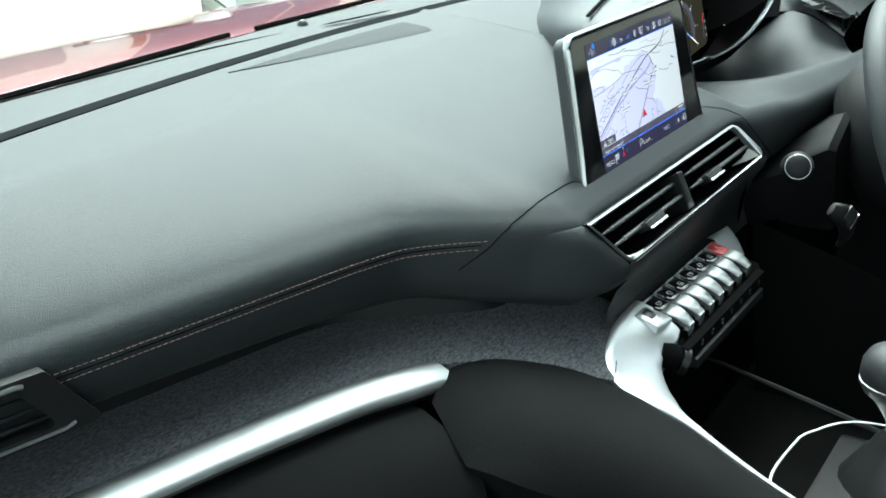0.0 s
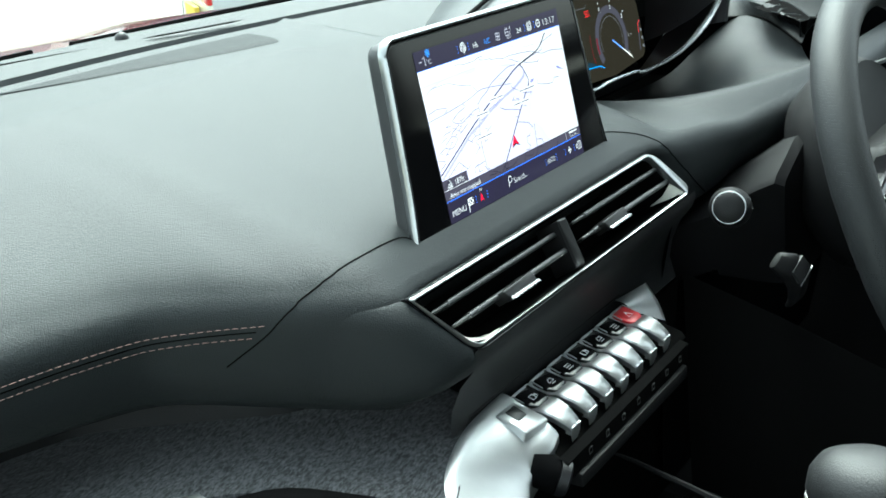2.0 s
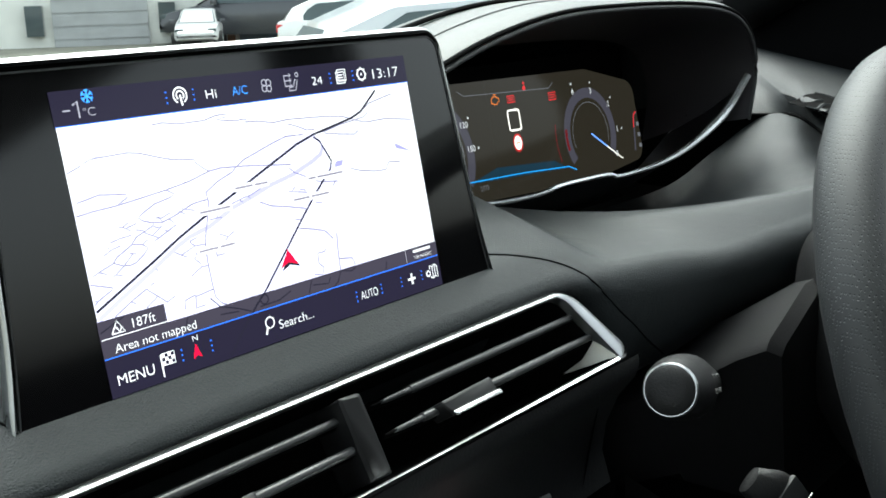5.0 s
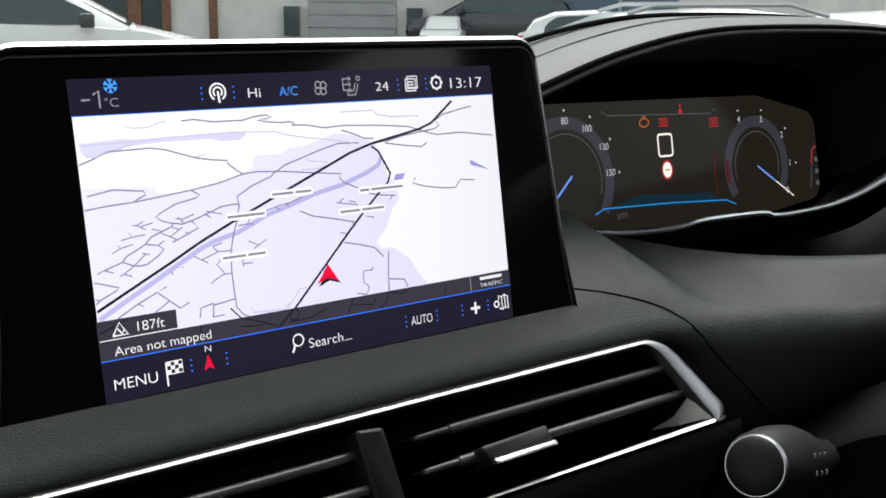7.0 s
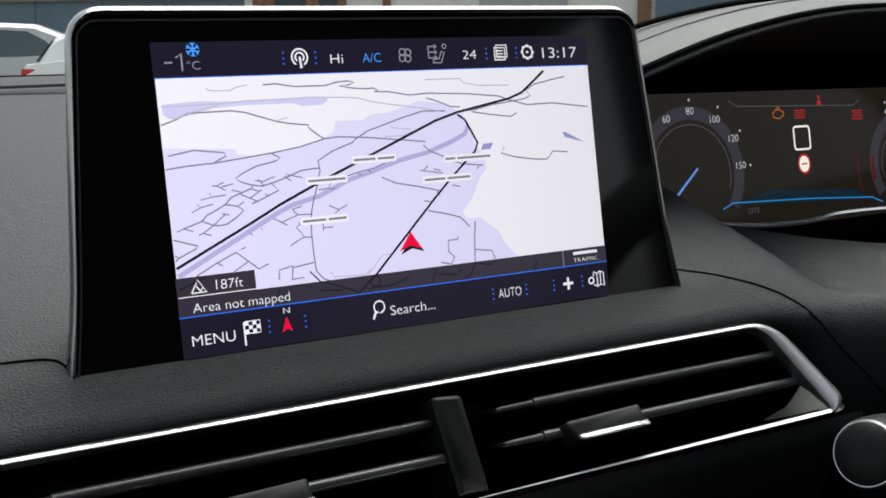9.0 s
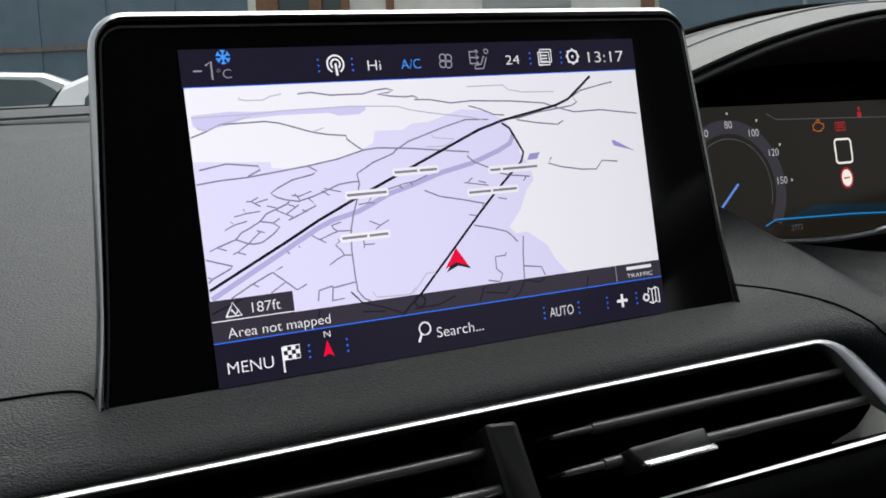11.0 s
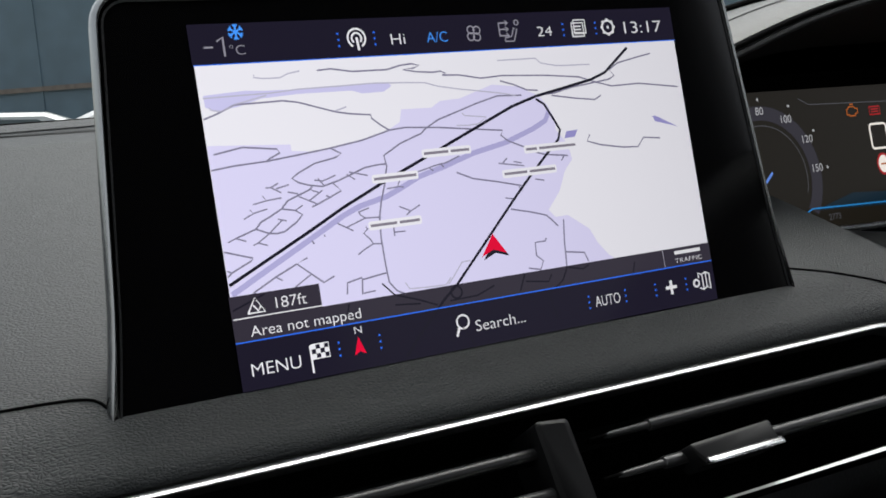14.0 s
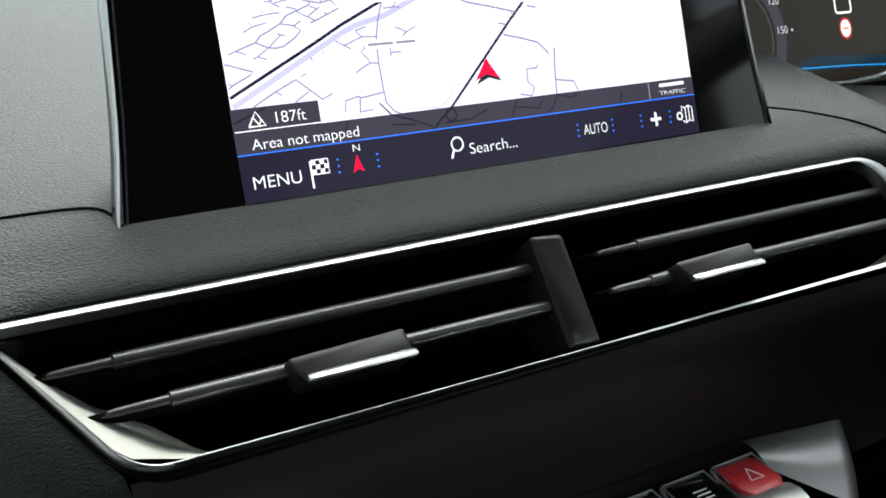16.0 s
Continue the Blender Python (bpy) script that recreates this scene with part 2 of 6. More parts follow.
# ---- dashboard ----
HOOD = material("dark_grained_hood", (0.0165, 0.0195, 0.0215), 0.48, spec=0.36, mottle=0.1, mottle_scale=14, grain=0.12, grain_scale=900, grain_kind="leather", stretch=(0.35, 1, 1))
FRONT = [(-0.76, 0.21), (-0.556, 0.158), (-0.487, 0.14), (-0.365, 0.11), (-0.30, 0.094), (-0.262, 0.08), (-0.238, 0.055),
         (-0.221, 0.032), (-0.206, 0.013), (-0.19, -0.006), (-0.178, -0.017), (-0.168, -0.0225), (-0.15, -0.0225), (0.15, -0.022), (0.18, -0.027), (0.21, -0.036), (0.24, -0.046)]
CREASE = [(-0.76, 1.003), (-0.262, 1.0), (-0.2, 0.992), (-0.16, 0.989), (0.15, 0.989), (0.24, 0.986)]
LIPS = [(-0.76, 0.952), (-0.456, 0.948), (-0.36, 0.945), (-0.25, 0.938), (-0.2, 0.926), (-0.16, 0.915), (0.16, 0.915), (0.24, 0.93)]


def front(x):
    """The pad's front edge, with its bends eased."""
    return sum(lerp(FRONT, x + 0.0035 * k) * w for k, w in zip(range(-3, 4), (1, 2, 3, 4, 3, 2, 1))) / 16


def back_line(x):
    """Where the dash top ends before the glass: y, z."""
    return 0.36 - 0.16 * x * x, 1.0745 - 0.006 * abs(x)


def dash_profile(x, xb=None, yb=None, zb=None):
    f, c, lip = front(x), lerp(CREASE, x), lerp(LIPS, x)
    if xb is None:
        xb = x
        yb, zb = back_line(x)
    pts = [(x, f + dy, z) for dy, z in ((0.09, lip - 0.004), (0.03, lip - 0.003), (0.01, lip), (0.003, lip + 0.006), (0.0, lip + 0.02), (0.0, c - 0.016), (0.0015, c - 0.009), (0.006, c - 0.002))]
    centre = min(1.0, max(0.0, (0.2 - abs(x)) / 0.05))
    # room for the vent's box behind the centre face
    inset = min(1.0, max(0.0, (x + 0.165) / 0.015)) * min(1.0, max(0.0, (0.178 - x) / 0.02))
    pts = [(p[0], p[1] + inset * d, p[2]) for p, d in zip(pts, (0.05, 0.05, 0.05, 0.05, 0.045, 0.02, 0.004, 0.0))]
    y1, z1 = f + 0.012, c + 0.002
    span = yb - y1
    rise = (0.007 + 0.0038 * centre) if x < 0.19 else 0.002
    fold = min((0.255 - y1) / span, 0.94)
    steps = [d / 0.34 for d in (0.0, 0.006, 0.012, 0.02, 0.03, 0.045, 0.07, 0.1, 0.14, 0.18, 0.22, 0.26, 0.3, 0.34)]
    steps = sorted(steps + [fold - 0.03, fold, fold + 0.03])
    height = 0.0075 * min(1.0, max(0.0, (0.17 - x) / 0.1))
    for s in steps:
        dd = s * span
        up = rise * (1 - math.exp(-dd / 0.014)) * (1 - s) + 0.010 * math.sin(math.pi * s) * (1 if x < 0.19 else 0.2)
        up += height * (min(1.0, s / fold) ** 2 if s <= fold else (1 - s) / (1 - fold))
        pts.append((x + (xb - x) * s, y1 + dd, z1 + (zb - z1) * s + up))
    return pts


dash = thing("dashboard", (0, 0.2, 0.93), "charcoal grained soft dashboard with sweeping passenger side", "dashboard", kind="structure")
xs = [-0.76 + 0.02 * i for i in range(25)] + [-0.27 + 0.006 * i for i in range(21)] + [-0.13 + 0.02 * i for i in range(14)] + [0.148, 0.16, 0.172, 0.184]
rows = [dash_profile(x) for x in sorted(set(round(v, 4) for v in xs))]
for x, xb, yb in ((0.198, 0.225, 0.2), (0.205, 0.237, 0.12), (0.22, 0.243, 0.085), (0.24, 0.252, 0.05)):
    rows.append(dash_profile(x, xb, yb, 0.999))
# driver's side of the pad: front face, lip and the edge of the scoop under the dials
for xf, yf, xb, yb, zl, up in ((0.27, -0.056, 0.275, 0.013, 0.986, 0.003), (0.31, -0.064, 0.31, -0.01, 0.988, 0.006), (0.35, -0.072, 0.345, -0.026, 0.99, 0.010),
                               (0.42, -0.082, 0.41, -0.048, 0.993, 0.014), (0.5, -0.092, 0.5, -0.06, 0.996, 0.014), (0.76, -0.097, 0.76, -0.065, 1.0, 0.012)):
    row = [(xf, yf + 0.09, 0.915 + up), (xf, yf + 0.036, 0.921 + up), (xf, yf + 0.019, 0.929 + up), (xf, yf + 0.010, 0.938 + up), (xf, yf + 0.0035, 0.949 + up * 0.8), (xf, yf, zl - 0.016), (xf, yf + 0.0015, zl - 0.009), (xf, yf + 0.006, zl - 0.002)]
    for d in (0.0, 0.006, 0.012, 0.02, 0.03, 0.045, 0.07, 0.1, 0.14, 0.18, 0.22, 0.26, 0.3, 0.3094, 0.3196, 0.3298, 0.34):
        s = d / 0.34
        row.append((xf + (xb - xf) * s, yf + 0.012 + (yb - yf - 0.012) * s, zl + (0.999 - zl) * min(1, s * 1.6) + 0.002 * math.sin(math.pi * s)))
    rows.append(row)
# ease the turn towards the driver
keep = rows[:-13]
lines = [smooth_line(column, 60) for column in zip(*rows[-13:])]
rows = keep + [list(row) for row in zip(*lines)]
pad = part("dash_pad", loft(rows), LEATHER, dash, sharp=70)
bpy.context.view_layer.update()


# centre face: swells from the passenger side to the edge of the vent
FACE_R = [(-0.1685, -0.006, 0.9855), (-0.1685, -0.0125, 0.9852), (-0.1665, -0.0218, 0.9835), (-0.1555, -0.0325, 0.9685), (-0.1408, -0.0452, 0.9497), (-0.139, -0.0462, 0.942), (-0.139, -0.044, 0.935), (-0.137, -0.034, 0.930), (-0.135, -0.01, 0.927)]
FACE_L = [-0.205, -0.205, -0.206, -0.208, -0.21, -0.21, -0.21, -0.21, -0.21]
face_rows = []
for k in range(31):
    s = k / 30
    w = s * s * (3 - 2 * s)
    row = []
    for i, ((xr, yr, zr), xl) in enumerate(zip(FACE_R, FACE_L)):
        x = xl + (xr - xl) * s
        f, c, lip = front(x), lerp(CREASE, x), lerp(LIPS, x)
        dy, z = ((0.010, c - 0.0005), (0.0062, c - 0.0023), (0.0017, c - 0.0092), (0.0002, c - 0.016), (0.0, lip + 0.02), (0.001, lip + 0.01), (0.003, lip + 0.006), (0.010, lip), (0.03, lip - 0.003))[i]
        grow = yr - front(xr) - dy
        row.append((x, f + dy + 0.0008 * (1 - s) + grow * w, z * (1 - w) + zr * w))
    face_rows.append(row)
face = part("centre_face", loft(face_rows), LEATHER, dash, sharp=80)
bpy.context.view_layer.update()


def snap(ob, p, lift=0.0):
    """The nearest place on a part's skin, raised by lift."""
    m = ob.matrix_world
    ok, q, n, _ = ob.closest_point_on_mesh(m.inverted() @ Vector(p))
    q, n = m @ q, (m.to_3x3() @ n).normalized()
    if n.dot(Vector((-0.2, -0.6, 0.7))) < 0:
        n = -n
    return q + n * lift


# scoop under the dials
scoop = []
for xl, yl, xe, ye, ze, deep in ((0.225, 0.2, 0.235, 0.22, 0.99, 0.005), (0.237, 0.12, 0.25, 0.17, 0.965, 0.02), (0.243, 0.085, 0.30, 0.16, 0.955, 0.03), (0.252, 0.05, 0.37, 0.15, 0.952, 0.042), (0.275, 0.013, 0.45, 0.14, 0.955, 0.040),
                                 (0.31, -0.01, 0.52, 0.12, 0.965, 0.03), (0.345, -0.026, 0.56, 0.10, 0.99, 0.025), (0.38, -0.038, 0.585, 0.07, 1.018, 0.022), (0.41, -0.048, 0.575, 0.04, 1.021, 0.018), (0.44, -0.053, 0.52, 0.0, 1.02, 0.012), (0.455, -0.056, 0.47, -0.04, 1.012, 0.003)):
    a, b = Vector((xl, yl, 0.9982)), Vector((xe, ye, ze))
    row = [a]
    for k in range(1, 11):
        s = k / 10
        p = a.lerp(b, s)
        p.z -= deep * math.sin(math.pi * s) ** 0.8
        row.append(p)
    scoop.append(row)
part("scoop", loft([list(row) for row in zip(*[smooth_line(column, 50) for column in zip(*scoop)])]), LEATHER, dash)
edge = smooth_line([(0.545, 0.12, 1.02), (0.585, 0.07, 1.019), (0.575, 0.04, 1.022), (0.52, 0.0, 1.021), (0.47, -0.04, 1.013)], 24)
part("pod_edge", tube(edge, 0.0013, 6), DEEP, dash)
POD = material("grained_pod_plastic", (0.0125, 0.0145, 0.0155), 0.55, spec=0.2, mottle=0.1, mottle_scale=20, grain=0.25, grain_scale=900)
prow = []
for i, p in enumerate(edge):
    s = i / 23
    far = Vector((0.76, 0.33 - 0.25 * s, 1.075 - 0.02 * s)) if s < 0.7 else Vector((0.76, 0.155 - 0.6 * (s - 0.7), 1.061 - 0.12 * (s - 0.7)))
    prow.append([p + Vector((0.001, 0, 0.0012)), p.lerp(far, 0.05) + Vector((0, 0, 0.0055)), p.lerp(far, 0.12) + Vector((0, 0, 0.009)), p.lerp(far, 0.5) + Vector((0, 0, 0.011)), far])
pod = part("pod_top", loft(prow), POD, dash)


def on_pod(x, y, lift):
    ok, q, n, _ = pod.ray_cast(pod.matrix_world.inverted() @ Vector((x, y, 1.3)), (0, 0, -1))
    return pod.matrix_world @ q + Vector((0, 0, lift)) if ok else Vector((x, y, 1.035 + lift))


# side demister: near-black sheet on the pod as a recess's shade, with wavy slats
nearby = smooth_line([(0.550, 0.035, 0), (0.518, 0.008, 0), (0.503, -0.012, 0), (0.465, -0.040, 0)], 14)
beyond = smooth_line([(0.582, 0.025, 0), (0.578, 0.006, 0), (0.544, -0.025, 0), (0.500, -0.050, 0)], 14)
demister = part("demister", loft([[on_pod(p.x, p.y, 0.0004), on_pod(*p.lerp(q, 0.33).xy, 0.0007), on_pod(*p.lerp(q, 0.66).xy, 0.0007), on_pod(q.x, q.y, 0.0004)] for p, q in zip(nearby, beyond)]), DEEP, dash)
part("demister_edge", tube([on_pod(q.x, q.y, 0.0006) for q in beyond], 0.0011, 6), POD, demister)
for k in range(2, 13, 2):
    p, q = nearby[k], beyond[k]
    part("slat", tube([on_pod(*(p.lerp(q, u) + Vector((0.006 * math.sin(5 * u), 0.004 * math.sin(6 * u + k), 0))).xy, 0.0006) for u in (0, 0.2, 0.4, 0.6, 0.8)], [0.0006, 0.0013, 0.0015, 0.0013, 0.0006], 6), POD, demister)

# dash top behind the instrument hood
part("dash_top_rear", loft([[(x, 0.185 + (back_line(x)[0] - 0.185) * s, 1.04 + (back_line(x)[1] - 1.04) * s ** 0.7) for s in (0, 0.25, 0.5, 0.75, 1.0)] for x in [0.178 + 0.03 * i for i in range(20)]]), LEATHER, dash)

# seams of the centre section
SEAM_L = [(-0.1222, 0.0005, 0.9995), (-0.1238, 0.0045, 1.002), (-0.1275, 0.0085, 1.004), (-0.14, 0.0098, 1.005), (-0.17, 0.014, 0.998), (-0.195, 0.019, 0.994), (-0.213, 0.026, 0.985), (-0.224, 0.032, 0.975), (-0.236, 0.05, 0.96)]
SEAM_R = [(0.1205, 0.0115, 1.0055), (0.139, 0.0046, 1.0024), (0.152, -0.0006, 0.9992), (0.1635, -0.0065, 0.9955), (0.172, -0.0125, 0.991), (0.179, -0.0222, 0.983), (0.1875, -0.0287, 0.971), (0.2008, -0.0332, 0.957), (0.211, -0.0364, 0.946), (0.224, -0.041, 0.934)]
for line in (SEAM_L, SEAM_R):
    part("seam", tube([snap(pad, p, 0.0001) for p in smooth_line(line, 60)], 0.00045, 6), DEEP, dash)
for z, x1 in ((0.982, -0.2235), (0.9755, -0.227)):
    bm = bmesh.new()
    x = -0.531 if z > 0.98 else -0.52
    while x < x1:
        a = snap(pad, (x, front(x) - 0.002, z), 0.0005)
        q = snap(pad, (x + 0.002, front(x + 0.002) - 0.002, z), 0.0005)
        run = 0.002 / max((q - a).length, 0.002)
        x2 = x + 0.0032 * run
        b = snap(pad, (x2, front(x2) - 0.002, z), 0.0005)
        tube([a, a.lerp(b, 0.5) + Vector((0, -0.0001, 0.0001)), b], [0.00018, 0.00026, 0.00018], 5, bm=bm)
        x += 0.0046 * run
    tagged(part("stitch_row", bm, THREAD, dash, "pale rust twin stitching"), kind="stuff")

part("stitch_groove", tube([snap(pad, (x, front(x) - 0.002, 0.9788), 0.0) for x in [-0.529 + 0.0031 * i for i in range(99)]], 0.0004, 5), DEEP, dash)

# speaker grille let into the top
GRILLE = material("perforated_speaker_grille", (0.017, 0.019, 0.020), 0.6, spec=0.12, grain=0.3, grain_scale=1400)
front_edge = smooth_line([(-0.165, 0.338, 1.09), (-0.1, 0.318, 1.09), (-0.02, 0.300, 1.09), (0.05, 0.287, 1.09), (0.085, 0.286, 1.09), (0.098, 0.3, 1.09), (0.103, 0.325, 1.09)], 40)
grows = []
for p in front_edge:
    yb = back_line(p.x)[0] - 0.02
    grows.append([snap(pad, (p.x, p.y + (max(yb, p.y + 0.001) - p.y) * s, p.z), 0.0009 if 0 < s < 1 else 0.0002) for s in (0, 0.04, 0.3, 0.6, 0.96, 1.0)])
part("speaker_grille", loft(grows), GRILLE, dash, "finely perforated speaker grille")

# shelf under the pad, covered in felt
TRIM = [(-0.76, 0.22), (-0.51, 0.148), (-0.462, 0.133), (-0.421, 0.122), (-0.337, 0.093), (-0.262, 0.056), (-0.235, 0.027), (-0.205, -0.018), (-0.186, -0.054), (-0.17, -0.05), (-0.14, -0.032), (-0.10, -0.025), (0.0, -0.02)]
frows, brows = [], []
for i in range(80):
    x = -0.76 + i * (0.66 / 79)
    y = lerp(TRIM, x)
    z = lerp([(-0.25, 0.892), (-0.205, 0.884), (-0.186, 0.868), (-0.165, 0.876), (-0.14, 0.884), (-0.1, 0.888)], x)
    yb = front(x) + 0.085
    frows.append([(x, y, z - 0.012), (x, y, z)] + [(x, y + (yb - y) * s, z + (0.905 - z) * s ** 0.7) for s in (0.15, 0.35, 0.6, 0.8, 1.0)])
    brows.append([(x, yb - 0.012, 0.9), (x, yb - 0.004, 0.91), (x, yb + 0.005, 0.945)])
part("felt_shelf", loft(frows), FELT, dash, "grey marl felt shelf lining")
part("shelf_back", loft(brows), PLASTIC, dash)

BARSILVER = material("brushed_bar_silver", (0.36, 0.37, 0.37), 0.4, metal=0.9, mottle=0.06, mottle_scale=60, rough_var=0.05)
trim = thing("trim_bar", (-0.5, 0.13, 0.88), "satin silver trim bar along the passenger shelf", "trim")
trimline = smooth_line([(x, lerp(TRIM, x) - 0.004, 0.884) for x in (-0.76, -0.506, -0.421, -0.335, -0.298, -0.261)], 40)
trows = []
for i, p in enumerate(trimline):
    k = 1.0 if i < 38 else (0.98, 0.86)[i - 38]
    trows.append([p + Vector((0.03 * (1 - k) * (v < 0), dy * k, v * k)) for dy, v in ((0.013, 0.0098), (0.009, 0.0105), (0.004, 0.0095), (-0.003, 0.0066), (-0.010, 0.0030), (-0.0135, 0.0004), (-0.0145, -0.0025), (-0.013, -0.006), (-0.008, -0.009), (0.004, -0.0098), (0.013, -0.008))])
part("bar", loft(trows, close=True, cap=True), BARSILVER, trim)
part("lower_gap", tube([p + Vector((0, -0.006, -0.0105)) for p in trimline[:-1]], 0.002, 6), DEEP, trim, "black shadow gap strip")

lower = thing("glovebox_panel", (-0.5, 0.1, 0.8), "matt black lower dash with closed glovebox", "glovebox")
lrows = []
for i in range(30):
    x = -0.76 + i * (0.468 / 29)
    y = lerp(TRIM, x) - 0.006
    # stands further out towards the knee panel, to lie flush with it
    e = 0.028 * min(1.0, max(0.0, (x + 0.44) / 0.14))
    lrows.append([(x, y + 0.012, 0.871), (x, y - 0.006 - 0.3 * e, 0.870), (x - 0.003, y - 0.018 - 0.8 * e, 0.860), (x - 0.012, y - 0.046 - e, 0.832), (x - 0.014, y - 0.055 - e, 0.80), (x - 0.014, y - 0.05 - e, 0.6), (x, y + 0.1, 0.5)])
part("glovebox_lid", loft(lrows), LOWER, lower)
part("gap_backing", loft([[(x, lerp(TRIM, x) + 0.01, 0.89), (x, lerp(TRIM, x) + 0.004, 0.866), (x, lerp(TRIM, x) - 0.04, 0.825), (x, lerp(TRIM, x) - 0.03, 0.5)] for x in (-0.76, -0.5, -0.4, -0.34, -0.3, -0.27)]), DEEP, lower)
top = smooth_line([(-0.288, 0.044, 0.8745), (-0.263, 0.047, 0.888), (-0.235, 0.022, 0.892), (-0.205, -0.022, 0.882), (-0.188, -0.058, 0.867), (-0.183, -0.113, 0.845), (-0.187, -0.2, 0.808), (-0.19, -0.42, 0.735)], 48)
bot = smooth_line([(-0.309, 0.002, 0.845), (-0.305, -0.018, 0.842), (-0.295, -0.05, 0.832), (-0.275, -0.09, 0.82), (-0.255, -0.14, 0.80), (-0.24, -0.19, 0.775), (-0.235, -0.25, 0.74), (-0.235, -0.47, 0.66)], 48)
krows = []
for i, (a, b) in enumerate(zip(top, bot)):
    out = Vector((-0.5, -0.3, 0.6)).normalized()
    k = min(1, i / 8)
    row = [a - Vector((-0.012, -0.010, 0.006)), a]
    for s in [(k2 + 1) / 18 for k2 in range(18)]:
        row.append(a.lerp(b, s) + out * 0.02 * k * math.sin(math.pi * s) ** 0.8)
    row += [b + Vector((0.004, 0.01, -0.012)), b + Vector((0.03, 0.03, -0.05)), b + Vector((0.04, 0.04, -0.3))]
    krows.append(row)
part("knee_panel", loft(krows), LOWER, lower)

# passenger side vent
lv = thing("passenger_air_vent", (-0.62, 0.17, 0.96), "black passenger air vent with thin chrome edges", "air vent")
lu = Vector((1, -0.25, 0)).normalized()
lw = lu.cross(Vector((0, 0, 1)))
L = Matrix(((lu.x, 0, lw.x, -0.535), (lu.y, 0, lw.y, 0.1505), (0, 1, 0, 0.966), (0, 0, 0, 1))) @ Matrix.Translation((0, 0, 0.004))
lo = rounded([(-0.2, -0.017, 0.002), (-0.2, 0.021, 0.002), (-0.008, 0.021, 0.003), (0.018, -0.0165, 0.004)])
li = rounded([(-0.196, -0.014, 0.002), (-0.196, 0.0175, 0.002), (-0.013, 0.0175, 0.003), (0.010, -0.0135, 0.004)])
lout = rounded([(-0.205, -0.021, 0.002), (-0.205, 0.026, 0.002), (0.006, 0.024, 0.004), (0.037, -0.019, 0.003)])
part("bezel", ring(lout, li, -0.01, 0.002, L), PLASTIC, lv)
# near-black sheet in place of the shade behind the slats
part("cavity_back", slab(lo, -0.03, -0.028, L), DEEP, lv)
part("chrome_edge", tube([L @ Vector((x, y, 0.003)) for x, y in ((-0.2, -0.0165), (-0.05, -0.0165), (0.012, -0.016), (0.018, -0.014))], 0.0012, 6), CHROME, lv)
part("chrome_edge", tube([L @ Vector((x, y, 0.003)) for x, y in ((-0.2, 0.0205), (-0.05, 0.0205), (-0.012, 0.0205), (-0.008, 0.0195))], 0.0016, 6), CHROME, lv)
for v in (0.008, 0.0, -0.008):
    part("slat", tube([L @ Vector((x, v, -0.004)) for x in (-0.198, -0.02, 0.004 - v * 0.7)], [0.0018, 0.0018, 0.0009], 6), BLACK, lv)

# ---- infotainment screen ----
S = plane_at((0, 0, 1.0), (0, 0.0199, 0.105))
screen = thing("infotainment_screen", (0, 0.01, 1.0), "tablet-like black touchscreen with silver bezel showing a road map", "touchscreen")


def tablet(grow, low=-0.012, flare=0.0, side=0.0):
    """The screen's outline, grown all round by grow and sideways by side."""
    w0, w1 = 0.1213 + side, 0.1115 + side
    s = -low / 0.118
    out = rounded([(-w0 - 0.010 * s - grow, low, 0), (-w1 - grow, 0.1165 + grow, 0.011 + grow), (w1 + grow, 0.1165 + grow, 0.011 + grow), (w0 + 0.010 * s + grow, low, 0)][::-1])
    if flare:
        # split the two upright edges, so that their foot can curve outwards
        fine = []
        for a, b in zip(out, out[1:] + out[:1]):
            n = 12 if abs(a.y - b.y) > 0.05 else 1
            fine += [a.lerp(b, k / n) for k in range(n)]
        out = [Vector((p.x + math.copysign(flare * max(0.0, 1 - max(p.y, 0) / 0.034) ** 2, p.x), p.y)) for p in fine]
    return out


SHELL = material("dark_grey_shell", (0.03, 0.031, 0.032), 0.45, mottle=0.06, mottle_scale=40, grain=0.15, grain_scale=900)
BEZEL = material("brushed_silver_bezel", (0.37, 0.38, 0.38), 0.2, metal=1.0, mottle=0.04, mottle_scale=40)
part("shell", loft([[S @ Vector((p.x, p.y, w)) for p in tablet(g, flare=0.0025)] for g, w in ((-0.010, -0.0185), (-0.0045, -0.0175), (-0.0018, -0.0150), (-0.0012, -0.0120), (-0.0012, -0.005))], close=True, cap=True), SHELL, screen, "dark grey plastic back shell")
part("bezel", loft([[S @ Vector((p.x, p.y, w)) for p in tablet(g, flare=0.0022 if g > -0.001 else 0.0016, side=e)] for g, w, e in ((-0.0009, -0.0065, 0), (0.0008, -0.0055, 0), (0.0012, -0.003, 0), (0.0006, -0.0008, 0), (-0.0008, 0.0002, 0.0006), (-0.0022, -0.0004, 0.0015), (-0.0024, -0.004, 0.0016))], close=True), BEZEL, screen, "satin silver bezel")
part("groove", ring(tablet(-0.0023, flare=0.0015, side=0.0016), tablet(-0.0037, flare=0.0015, side=0.0022), -0.005, -0.0026, S), DEEP, screen)
part("inner_rim", ring(tablet(-0.0036, flare=0.0015, side=0.0022), tablet(-0.0043, flare=0.0015, side=0.0023), -0.005, -0.0002, S), PLASTIC_SOFT, screen)
part("glass", slab(tablet(-0.0042, flare=0.0015, side=0.0023), -0.004, -0.0006, S), GLOSS, screen, "gloss black cover glass")


